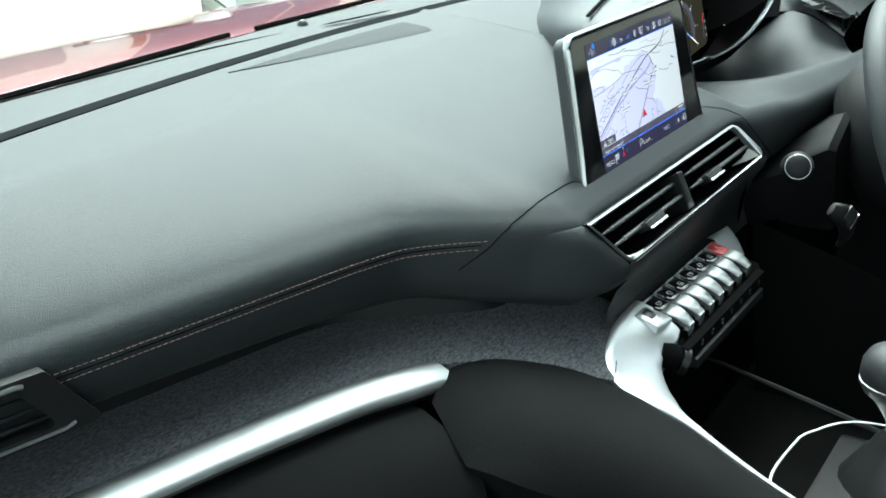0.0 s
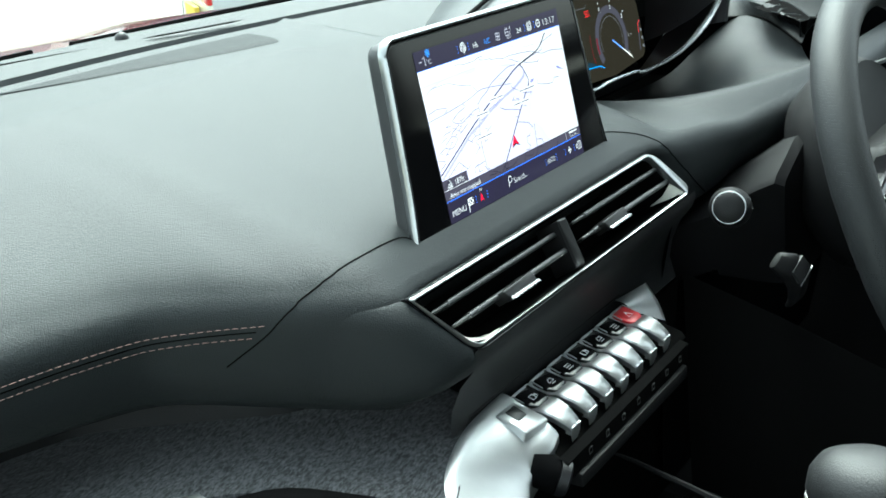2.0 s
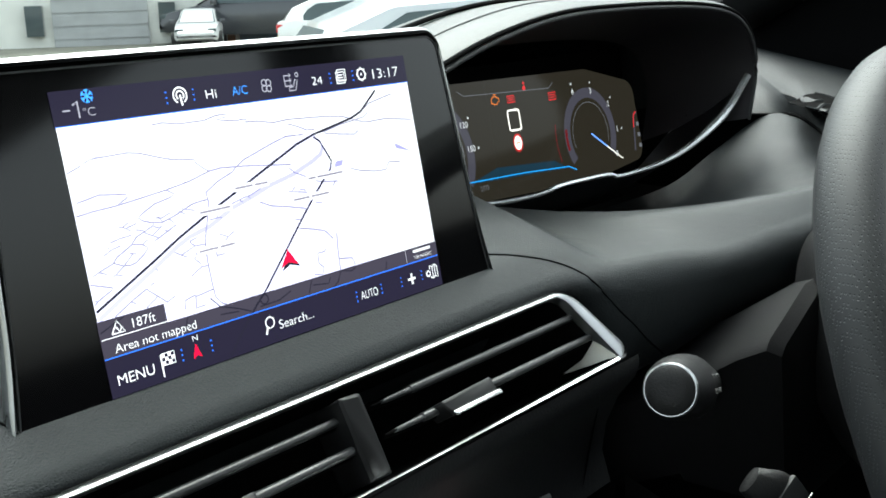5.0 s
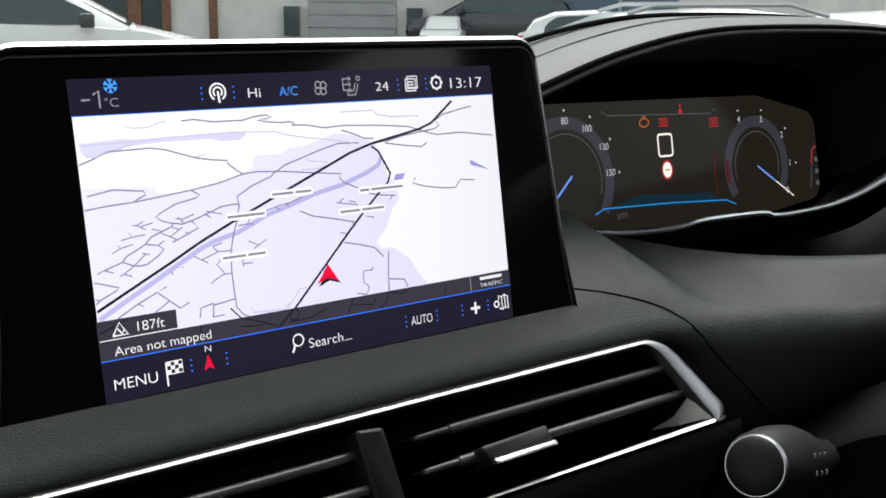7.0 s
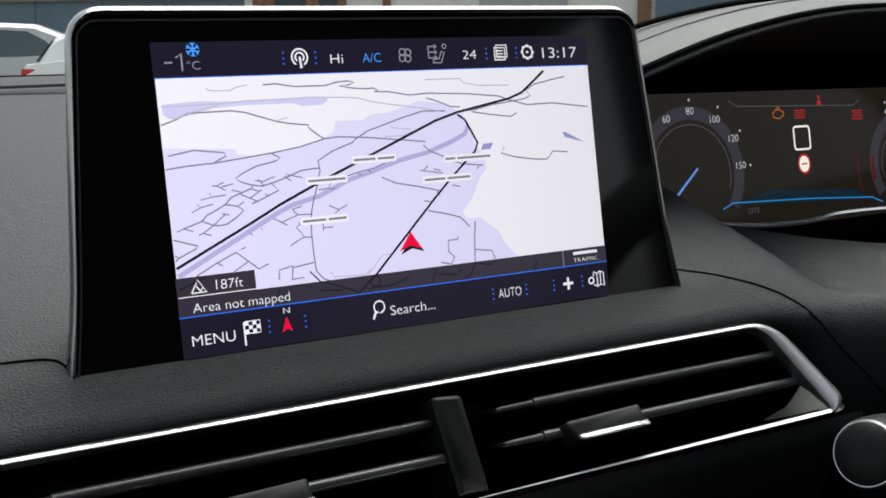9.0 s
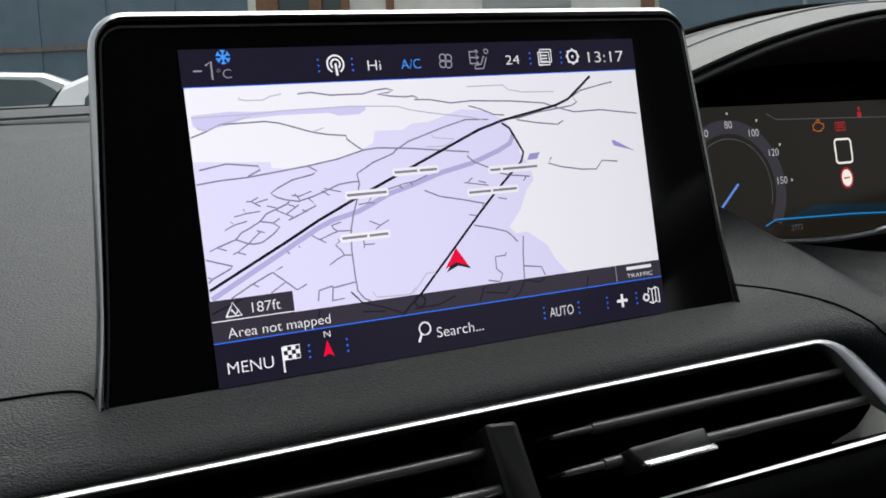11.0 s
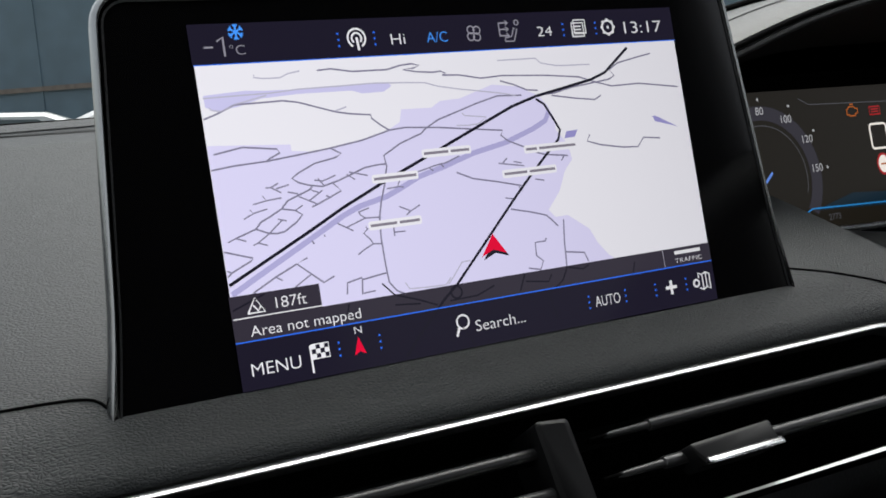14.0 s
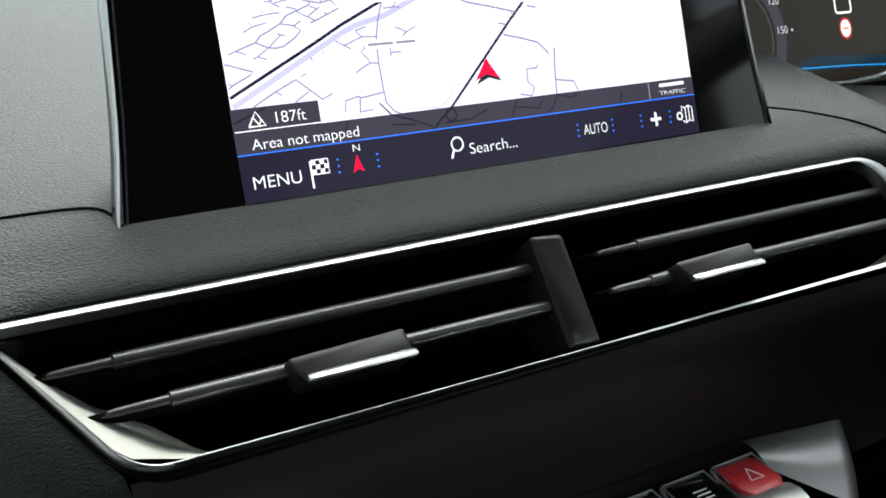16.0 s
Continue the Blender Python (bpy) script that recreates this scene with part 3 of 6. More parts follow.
def shape(name, pts, layer, mat, parent, m, label=""):
    """A thin flat figure on a display, in millimetres; layer sets its depth."""
    b = bmesh.new()
    b.faces.new([b.verts.new(m @ Vector((x / 1000, y / 1000, -0.0005 + 0.00004 * layer))) for x, y in pts])
    bmesh.ops.triangulate(b, faces=b.faces[:])
    return part(name, b, mat, parent, label, smooth=False)


def band(name, pts, width, layer, mat, parent, m, bm=None):
    """A line of even width on a display, in millimetres."""
    b = bm or bmesh.new()
    P = [Vector(p) for p in pts]
    l, r = [], []
    for i, p in enumerate(P):
        t = (P[min(i + 1, len(P) - 1)] - P[max(i - 1, 0)]).normalized()
        n = Vector((-t.y, t.x)) * width / 2
        for side, q in ((l, p + n), (r, p - n)):
            side.append(b.verts.new(m @ Vector((q.x / 1000, q.y / 1000, -0.0005 + 0.00004 * layer))))
    for i in range(len(P) - 1):
        b.faces.new((l[i], l[i + 1], r[i + 1], r[i]))
    return b if bm else part(name, b, mat, parent, smooth=False)


def arc(name, c, r, a0, a1, width, layer, mat, parent, m, n=24):
    return band(name, [(c[0] + r * math.cos(radians(a0 + (a1 - a0) * k / n)), c[1] + r * math.sin(radians(a0 + (a1 - a0) * k / n))) for k in range(n + 1)], width, layer, mat, parent, m)


def lettering(text, x, y, cap, mat, parent, m, layer=6, width=None, slant=0.0, name="lettering"):
    """Built-in font as a flat mesh, from its lower left corner, in millimetres."""
    cu = bpy.data.curves.new("text", "FONT")
    cu.body, cu.size, cu.fill_mode, cu.offset = text, 1.0, "FRONT", -0.010 if m is S else 0.0
    tmp = new("text", cu)
    bpy.context.view_layer.update()
    me = bpy.data.meshes.new_from_object(tmp.evaluated_get(bpy.context.evaluated_depsgraph_get()))
    bpy.data.objects.remove(tmp)
    bpy.data.curves.remove(cu)
    k = cap * (0.8 if m is S else 1.0) / 1000 / 0.70
    x0, x1 = min(v.co.x for v in me.vertices), max(v.co.x for v in me.vertices)
    kx = width / 1000 / (x1 - x0) if width else k
    for v in me.vertices:
        v.co = m @ Vector((x / 1000 + (v.co.x - x0) * kx, y / 1000 + v.co.y * k, -0.0005 + 0.00004 * layer))
    me.name = name
    me.materials.clear()
    me.materials.append(mat)
    ob = new(name, me)
    hang(ob, parent)
    return ob


DISPLAY = 0.84
FILTER = 0.42
UI_LAND = glow("display_land", (0.79, 0.78, 0.84), DISPLAY / FILTER ** 1.17, FILTER)
UI_TOWN = glow("display_town", (0.66, 0.63, 0.86), DISPLAY / FILTER ** 1.17, FILTER)
UI_BELT = glow("display_woodland", (0.56, 0.54, 0.80), DISPLAY / FILTER ** 1.17, FILTER)
UI_CANAL = glow("display_canal", (0.40, 0.38, 0.64), DISPLAY / FILTER ** 1.17, FILTER)
UI_WATER = glow("display_water", (0.30, 0.28, 0.58), DISPLAY / FILTER ** 1.17, FILTER)
UI_ROAD = glow("display_minor_road", (0.21, 0.20, 0.29), DISPLAY / FILTER ** 1.17, FILTER)
UI_NAME = glow("display_name_grey", (0.22, 0.2, 0.25), DISPLAY / FILTER ** 1.17, FILTER)
UI_FAINT = glow("display_faint_road", (0.46, 0.45, 0.56), DISPLAY / FILTER ** 1.17, FILTER)
UI_MAIN = glow("display_main_road", (0.012, 0.011, 0.02), DISPLAY)
UI_BAR = glow("display_bar", (0.0125, 0.0105, 0.023), DISPLAY)
UI_BAR2 = glow("display_overlay_bar", (0.036, 0.031, 0.046), DISPLAY)
UI_BLUE = glow("display_blue", (0.03, 0.16, 0.85), DISPLAY)
UI_ICE = glow("display_light_blue", (0.06, 0.30, 0.95), DISPLAY / FILTER ** 1.17, FILTER)
UI_WHITE = glow("display_white", (0.80, 0.80, 0.83), DISPLAY / FILTER ** 1.17, FILTER)
UI_GREY = glow("display_grey", (0.28, 0.27, 0.32), DISPLAY)
UI_RED = glow("display_red", (0.74, 0.004, 0.04), DISPLAY / FILTER ** 1.17, FILTER)

view = shape("map_view", [(-86.9, 0.6), (86.4, 0.6), (86.4, 105.0), (-86.9, 105.0)], 0, UI_LAND, screen, S, "pale navigation map view")
shape("town_area", [(-86.8, 70.4), (-62.1, 68.7), (-62, 66.8), (-55.1, 65.9), (-39.2, 68), (-30.2, 70.4), (-25.8, 72.5), (-24.7, 76.4), (-14.3, 76.2), (-10.7, 78.1), (-3.8, 78.4), (2.4, 80.2), (8.8, 82.1), (17.9, 81), (25.7, 77.5), (28.7, 74), (30.8, 69.3), (30.5, 65.5), (34.3, 60.5), (35.1, 55.3), (31.5, 51.7), (28.1, 45.2), (22.7, 39.5), (25, 36.9), (29.8, 37), (37.5, 31.4), (39.9, 26.5), (45.4, 19.7), (46, 20), (-86.8, 20)], 1, UI_TOWN, view, S)
shape("woodland", [(-85.7, 84.7), (-73.2, 85.4), (-66.8, 85), (-57, 84.8), (-32.7, 85.1), (-27.3, 85), (-26.8, 83.8), (-29.6, 82.3), (-36.8, 82.2), (-40.1, 83.3), (-57.2, 83.4), (-68.8, 82.8), (-75.5, 81), (-82.6, 79.9), (-85.5, 81.3)], 1, UI_BELT, view, S)
shape("pond", [(34.6, 64.7), (39.1, 64.9), (37.6, 62.6), (33.3, 62.4)], 2, UI_WATER, view, S)
shape("pond", [(71.2, 67.0), (72.5, 67.2), (81.6, 62.6), (72.1, 65.2)], 2, UI_WATER, view, S)
band("canal", [(-86.2, 27.7), (-74.3, 33.6), (-61.9, 39.7), (-49.0, 46.1), (-43.5, 48.2), (-34.2, 50.2), (-29.3, 52.1), (-22.3, 55.1), (-13.3, 57.3), (-2.0, 60.6), (10.7, 63.0), (21.8, 66.6), (27.0, 68.9), (28.8, 71.9)], 1.7, 2, UI_CANAL, view, S)
band("main_road", [(-86.6, 30.4), (-59.8, 43.0), (-48.7, 48.5), (-33.4, 55.1), (-12.3, 63.5), (14.8, 74.4), (24.8, 77.2), (47.8, 81.4), (54.0, 83.5), (65.0, 91.6)], 0.95, 4, UI_MAIN, view, S)
band("main_road", [(24.6, 76.3), (27.5, 74.3), (30.0, 69.6), (32.1, 65.4), (30.8, 62.2), (25.7, 58.1), (18.1, 51.6), (11.9, 46.0), (-0.4, 34.3), (-14.6, 20.8)], 0.85, 4, UI_MAIN, view, S)

def clipped(line):
    """Keeps a line within the map's two sides."""
    return [(min(max(x, -86.6), 86.2), y) for x, y in line]


def road(*line):
    band("minor_road", clipped(line), 0.52, 3, UI_ROAD, view, S)


def lane(*line):
    band("lane", clipped(line), 0.44, 3, UI_ROAD, view, S)


def track(*line):
    band("track", clipped(line), 0.42, 3, UI_FAINT, view, S)


road((-50.3, 90), (-45.9, 90.3), (-39.1, 89.1), (-27.5, 89), (-22.7, 90.1), (-18.6, 90.4), (-16.2, 89.7), (-18.3, 89), (-22, 88.7), (-17.5, 87.8), (-11.9, 87.3), (-9, 87.5), (-7.2, 86.7), (-8.6, 86.2), (-2.5, 85.9), (5.2, 84.4), (13.4, 84.8), (30.1, 83.9), (43.1, 82.6), (49.4, 80.5), (56, 78.7), (67.8, 78.9), (84.5, 76.7))
road((-86.8, 77.9), (-82, 79.4), (-77, 81.5), (-67.4, 81.6), (-62.5, 81.7), (-57.7, 80.9), (-51.3, 78.8), (-46.4, 77.2), (-41.3, 76.2), (-35.2, 75.5), (-35.1, 74.4), (-32.3, 72), (-29.8, 70.3))
road((-86.8, 63.3), (-79.7, 64), (-70.2, 64.4), (-60.2, 65.4), (-49.9, 66.5), (-39.2, 68), (-29.8, 70.3), (-24.3, 70.7), (-13.1, 69.8), (-1.7, 68.4), (10.1, 67), (9.2, 65.5), (11.5, 63.4), (17.3, 60.9), (21.1, 58.8), (25.1, 57.7), (33.6, 56.6))
road((-85.3, 67.7), (-76.6, 69.1), (-66.4, 67.7), (-65.8, 66.5), (-69.3, 65), (-70.2, 64.4))
road((-49.9, 66.5), (-46.8, 64.6), (-48.7, 63.6), (-55.7, 62.4), (-61.1, 60.1), (-63.3, 58.7), (-61.5, 57.3), (-58.4, 56.2), (-54.3, 55.4), (-49, 56.6), (-44.4, 58.1), (-39.7, 59.7), (-35.2, 60.1), (-32.5, 60.1))
road((-33.7, 56.1), (-32.6, 59.3), (-33, 62.7), (-29, 64.8), (-26.9, 65.9), (-21.1, 67.8), (-19.1, 68.4), (-17.9, 69.5), (-12.7, 72.2), (-6.6, 73.9), (1.7, 76.3), (10.2, 78.3), (19.4, 77.9))
road((-34, 54.5), (-36.2, 49), (-37.6, 44.2), (-38.2, 37.8), (-38.1, 29.6), (-37.8, 24.3), (-35.6, 21.4), (-30.6, 18.9), (-22.7, 16.3))
road((12.1, 83.1), (17, 81.6), (21.8, 79.5), (26, 79.1))
road((25.7, 77.5), (32.2, 77.8), (40.2, 79.4), (49.4, 80.4), (55.3, 81.1), (57.8, 82.3), (55.9, 84.3), (59.9, 86.5), (69.7, 88.3), (74.7, 89.1))
road((31, 77.1), (39.5, 75.6), (48.2, 74.5), (50.8, 75.8))
road((43.7, 62.8), (42.2, 60.7), (47.5, 59), (56.4, 57.4), (62.9, 57), (65.9, 60), (72.9, 59.2))
road((-9, 55.1), (-3.6, 52.6), (5.1, 50.7), (13.9, 48.5))
road((8.4, 41.4), (15.4, 39.7), (21.4, 37.9), (23.2, 36.2), (25.3, 33.8))
road((27.8, 35.7), (26.8, 29.1), (26.1, 20.3))
road((26.4, 25.1), (33.8, 23.9), (35, 20.8))
road((20, 30.6), (19.4, 29.6), (15.5, 29.6), (15.2, 25.4), (17.5, 23.3), (16, 20.7), (11.6, 21.7))
road((-87, 40), (-78.5, 37.2), (-79.4, 36.4), (-85.3, 33.9), (-88.2, 32.8))
road((-62.4, 35.2), (-65.9, 33.8), (-58.5, 27.3), (-55, 28.7))
road((-65.9, 33.8), (-72.8, 30.9), (-80.1, 27.3))
road((-51.8, 22.8), (-51.2, 26.1), (-46.5, 27), (-45.9, 26.4), (-38.3, 27.3))
road((-46.3, 26.6), (-47, 22))
road((-82.7, 43.4), (-76.4, 45.3), (-72.6, 43.6), (-70.3, 43.3), (-67.9, 43.6), (-63.9, 45.9), (-61.8, 47.8), (-63.7, 49.3), (-67.9, 50.2), (-72, 48.2), (-74.5, 47.2), (-76.4, 45.3))
road((-67.9, 50.2), (-65.6, 52.4), (-62.1, 53.6), (-58.6, 54.8), (-57.5, 55.6))
road((-58.5, 49.7), (-55.9, 50.6), (-48.6, 53.5), (-50.8, 56))
lane((-71.7, 56.8), (-70.1, 56.7), (-67.2, 54.9))
lane((-70.1, 56.7), (-67.7, 57.8))
lane((-68.6, 56.2), (-64.5, 57))
lane((-73, 54.5), (-72, 53.1), (-76.1, 52.4))
lane((-72, 53.1), (-67.4, 53.4))
lane((-77.4, 51), (-76.3, 49.9), (-79.5, 48.5))
lane((-76.3, 49.9), (-72.1, 50.7))
lane((-85.1, 42.5), (-82.7, 43.4), (-79.7, 42.2))
lane((-72.6, 43.6), (-68.1, 47.1))
lane((-69.4, 47.4), (-66.9, 46.6))
lane((-63.7, 49.3), (-61.3, 50.6))
lane((-77.9, 40.8), (-76.4, 41.3), (-73.7, 40.3))
lane((-76.4, 41.3), (-72.6, 43.6))
lane((-87.1, 34.6), (-85.3, 33.9))
lane((-65.2, 54.9), (-62.1, 54))
lane((-62.2, 53.3), (-56.7, 50.4))
lane((-58, 54.7), (-55.8, 53.8))
lane((-59.1, 51.6), (-54.5, 54.3))
lane((-53.6, 52.6), (-52, 51.8))
lane((-55.4, 57.9), (-53.8, 55.7))
lane((-56.5, 57.5), (-53.9, 57), (-49.6, 58.3))
lane((-45.2, 58.8), (-39.3, 57.2))
lane((-43.6, 56.4), (-46.1, 58.2))
lane((-44.2, 46.7), (-43.7, 45.6), (-42.3, 44.5), (-37.1, 44.2))
lane((-51.4, 44), (-48.8, 42.4), (-46.7, 41.2))
lane((-48.8, 42.4), (-45.1, 43.6), (-42.3, 44.5))
lane((-44.3, 46.5), (-40.6, 47.4))
lane((-42.6, 41.9), (-42, 41.2), (-43.6, 40.1), (-41.7, 37.9), (-41, 36.5), (-38.3, 36.2))
lane((-41, 36.5), (-43.9, 35.3), (-46.4, 33.9))
lane((-60.2, 39.9), (-59.6, 38.9))
lane((-56.2, 41.1), (-55.8, 40.6))
lane((-72.8, 30.9), (-70.9, 29.7))
lane((-62.2, 30.1), (-67.3, 27.3))
lane((-46.6, 22.3), (-42.6, 22.5))
lane((-30.6, 46.7), (-26.9, 44.9), (-23.5, 46.4))
lane((-26.9, 44.9), (-28.6, 43.8))
lane((-33.5, 40.8), (-33.6, 38))
lane((-33.4, 39.1), (-29.8, 39))
lane((-33.8, 52.5), (-29.2, 52.8))
lane((-28.9, 54.8), (-30.1, 52.9), (-28, 52.4))
lane((-23.4, 56.4), (-16.2, 58), (-12.3, 58.5), (-7.1, 60.2))
lane((-18.2, 57.4), (-17, 56.4))
lane((-14.2, 58.3), (-13.1, 57.2))
lane((8.2, 56.5), (10.1, 57.9))
lane((6.7, 56.5), (16.1, 54.8))
lane((12.3, 56.6), (15.3, 55.8))
lane((19.4, 50.1), (22.9, 49.3))
lane((7.1, 45.2), (10.5, 44.5))
lane((12.8, 48.3), (13.8, 46.8))
lane((30.7, 55.2), (32.1, 56.7))
track((-69.8, 89.8), (-70.2, 89.1), (-67.5, 88.6), (-62.2, 88.5), (-59.6, 89.6), (-55.8, 90.2))
track((-85.8, 83.9), (-81.2, 84), (-73.4, 84.1), (-65.3, 84.2), (-57, 84.8), (-45.1, 84.9), (-32.7, 85.1), (-21.8, 84.6), (-15.3, 84.2), (-10.8, 82.8), (-3.3, 81.4), (12.4, 79), (17.3, 77.8))
track((-84.4, 81.2), (-84.1, 80.4), (-81.1, 79.8), (-77, 81.5), (-67.1, 83.6))
track((12.3, 89.8), (27, 89.8), (28.8, 88.1), (35, 86.9), (48.3, 86.6))
track((-3.7, 73.7), (-2.9, 72.8), (4.9, 71.8), (1.5, 69.8), (-2.5, 69.6), (-6.3, 69.9))
track((-47.2, 77.3), (-42.7, 78.5))
track((-32.5, 23.4), (-31.4, 21.4), (-25.6, 21), (-19, 20.8), (-16.8, 22.8))
track((-9.2, 27.1), (-12.1, 27), (-15.8, 23), (-18.1, 20.8))
# place names stand as plain bars, one a word
for x0, x1, y, gap in ((-19.4, -3.3, 62.0, 0.56), (-37.5, -23.2, 55.8, 0), (-41.0, -24.4, 41.9, 0.56), (17.6, 37.2, 60.0, 0.24), (8.1, 27.6, 52.8, 0.47)):
    xm = x0 + (x1 - x0) * gap
    for a, b in ((x0, xm - 0.45), (xm + 0.45, x1)) if gap else ((x0, x1),):
        halo = rounded([(a - 0.7, y - 1.35, 0.7), (b + 0.7, y - 1.35, 0.7), (b + 0.7, y + 1.35, 0.7), (a - 0.7, y + 1.35, 0.7)], 3)
        shape("name_plate", [(p.x, p.y) for p in halo], 5, UI_LAND, view, S)
        shape("name_bar", [(a, y - 0.42), (b, y - 0.42), (b, y + 0.42), (a, y + 0.42)], 6, UI_NAME, view, S)
shape("arrow_shadow", [(0.9, 33.2), (5.1, 26.7), (0.3, 28.2), (-4.4, 26.4)], 5, UI_MAIN, view, S)
shape("position_arrow", [(0.2, 34.4), (4.4, 27.7), (-0.4, 29.4), (-4.9, 27.5)], 6, UI_RED, view, S)

top_bar = shape("status_bar", [(-87.4, 93.4), (86.6, 93.4), (86.6, 105.2), (-87.4, 105.2)], 5, UI_BAR, screen, S)
shape("rule", [(-87.2, 93.2), (86.6, 93.2), (86.6, 93.5), (-87.2, 93.5)], 6, UI_BLUE, top_bar, S)
foot = shape("menu_bar", [(-87.4, 0.2), (86.6, 0.2), (86.6, 14.1), (-87.4, 14.1)], 5, UI_BAR, screen, S)
shape("info_bar", [(-87.4, 14.1), (86.6, 14.1), (86.6, 20.4), (-87.4, 20.4)], 5, UI_BAR2, foot, S)
shape("altitude_box", [(-87.4, 20.4), (-60.2, 20.4), (-60.2, 27.2), (-87.4, 27.2)], 5, UI_BAR2, foot, S)
shape("rule", [(-87.4, 13.8), (86.6, 13.8), (86.6, 14.18), (-87.4, 14.18)], 6, UI_BLUE, foot, S)
shape("rule", [(-87, 20.55), (-60.2, 20.55), (-60.2, 20.85), (-87, 20.85)], 6, UI_WHITE, foot, S)
shape("rule", [(65.7, 14.4), (66.0, 14.4), (66.0, 20.2), (65.7, 20.2)], 6, UI_GREY, foot, S)
shape("maker_bar", [(70.8, 18.1), (82.3, 18.1), (82.3, 19.3), (70.8, 19.3)], 6, UI_WHITE, foot, S)
lettering("TRAFFIC", 70.6, 15.2, 1.9, UI_WHITE, foot, S, width=12.0)
for p in ([(-40.3, 24.3), (-36.7, 20.3), (-29.4, 17.8), (-23, 15.1)], [(-37.1, 17.3), (-28.6, 16.4)], [(-18.4, 15.7), (-8.7, 15.9), (-2.1, 18.1)], [(9.7, 20.2), (7, 14.9)],
          [(9.6, 17.7), (18.2, 16.4), (19.7, 18.6)], [(26.2, 20.2), (23.7, 16.1), (17.5, 12.3), (19.4, 4)], [(34.7, 19.7), (32.2, 18.6), (26.6, 19.9)], [(-19.2, 14), (-12.2, 0.6)],
          [(53.4, 18.1), (51.1, 11.5)], [(-51.8, 20), (-53, 16)], [(-86.8, 23.2), (-76.9, 26.7)], [(-46.8, 9.8), (-49.2, 4.4)]):
    band("lane_dimmed", p, 0.5, 6, UI_MAIN, foot, S)
band("main_road_dimmed", [(-14.6, 20.8), (-20.2, 16.5), (-30.2, 7.3), (-36, 1.2)], 0.8, 6, UI_MAIN, foot, S)
band("minus_sign", [(-83.4, 98.4), (-80.6, 98.4)], 0.55, 6, UI_GREY, top_bar, S)
band("digit_one", [(-79.4, 100.0), (-77.5, 101.3), (-77.5, 95.6)], 0.6, 6, UI_GREY, top_bar, S)
arc("roundabout_dimmed", (-15.8, 18.0), 1.9, 0, 360, 0.6, 6, UI_MAIN, foot, S, 16)
lettering("°C", -75.9, 95.9, 3.6, UI_GREY, top_bar, S, width=4.6)
for k in range(6):
    a = math.pi * k / 3 + 0.5236
    tip = Vector((math.cos(a), math.sin(a)))
    side = Vector((-tip.y, tip.x))
    o = Vector((-73.4, 102.6))
    band("snowflake", [o, o + tip * 2.3], 0.55, 6, UI_ICE, top_bar, S)
    band("snowflake", [o + tip * 2.2 + side * 0.75, o + tip * 1.35, o + tip * 2.2 - side * 0.75], 0.42, 7, UI_ICE, top_bar, S)
lettering("Hi", -24.4, 96.7, 4.3, UI_WHITE, top_bar, S, width=4.8)
lettering("A/C", -12.0, 96.8, 4.2, UI_ICE, top_bar, S, width=7.4)
lettering("24", 29.4, 97.0, 4.2, UI_WHITE, top_bar, S, width=5.8)
lettering("13:17", 65.2, 96.6, 5.2, UI_WHITE, top_bar, S, width=16.2)
for x in (-41.9, -29.9, 39.8, 53.2):
    for y in (97.0, 98.9, 100.8):
        shape("dot", [(x - 0.3, y - 0.3), (x + 0.3, y - 0.3), (x + 0.3, y + 0.3), (x - 0.3, y + 0.3)], 6, UI_BLUE, top_bar, S)
arc("radio_icon", (-35.9, 99.2), 2.9, -60, 240, 0.6, 6, UI_WHITE, top_bar, S)
arc("radio_icon", (-35.9, 99.2), 1.6, -50, 230, 0.6, 6, UI_WHITE, top_bar, S)
band("radio_icon", [(-35.9, 99.4), (-35.6, 95.4)], 0.8, 7, UI_WHITE, top_bar, S)
for k in range(4):
    a = radians(40 + 90 * k)
    c = Vector((5.2 + 1.55 * math.cos(a), 99 + 1.55 * math.sin(a)))
    arc("fan_icon", c, 1.25, math.degrees(a) - 160, math.degrees(a) + 150, 0.45, 6, UI_GREY, top_bar, S, 16)
arc("fan_icon", (5.2, 99.0), 0.4, 0, 360, 0.4, 7, UI_GREY, top_bar, S, 8)
band("seat_icon", [(14.9, 102.2), (14.9, 97.6)], 0.45, 6, UI_GREY, top_bar, S)
for y in (102.0, 99.9, 97.8):
    band("seat_icon", [(14.9, y), (18.2, y)], 0.45, 7, UI_GREY, top_bar, S)
    band("seat_icon", [(17.4, y + 0.8), (18.4, y), (17.4, y - 0.8)], 0.4, 6, UI_GREY, top_bar, S)
band("seat_icon", [(16.6, 95.9), (20.0, 95.9), (21.6, 99.8), (20.4, 100.2), (19.2, 97.4), (16.8, 97.2), (16.6, 95.9)], 0.45, 6, UI_GREY, top_bar, S)
arc("seat_icon", (21.7, 102.0), 0.8, 0, 360, 0.4, 6, UI_GREY, top_bar, S, 12)
for dx, dy in ((0, 0), (0.9, 1.0)):
    band("cards_icon", [(43.4 + dx, 96.4 + dy), (48 + dx, 96.4 + dy), (48 + dx, 101 + dy), (43.4 + dx, 101 + dy), (43.4 + dx, 96.4 + dy)], 0.55, 6, UI_WHITE, top_bar, S)
for y in (97.6, 98.7, 99.8):
    band("cards_icon", [(44.3, y), (47.1, y)], 0.5, 7, UI_WHITE, top_bar, S)
arc("gear_icon", (58.3, 99.1), 2.3, 0, 360, 0.7, 6, UI_WHITE, top_bar, S)
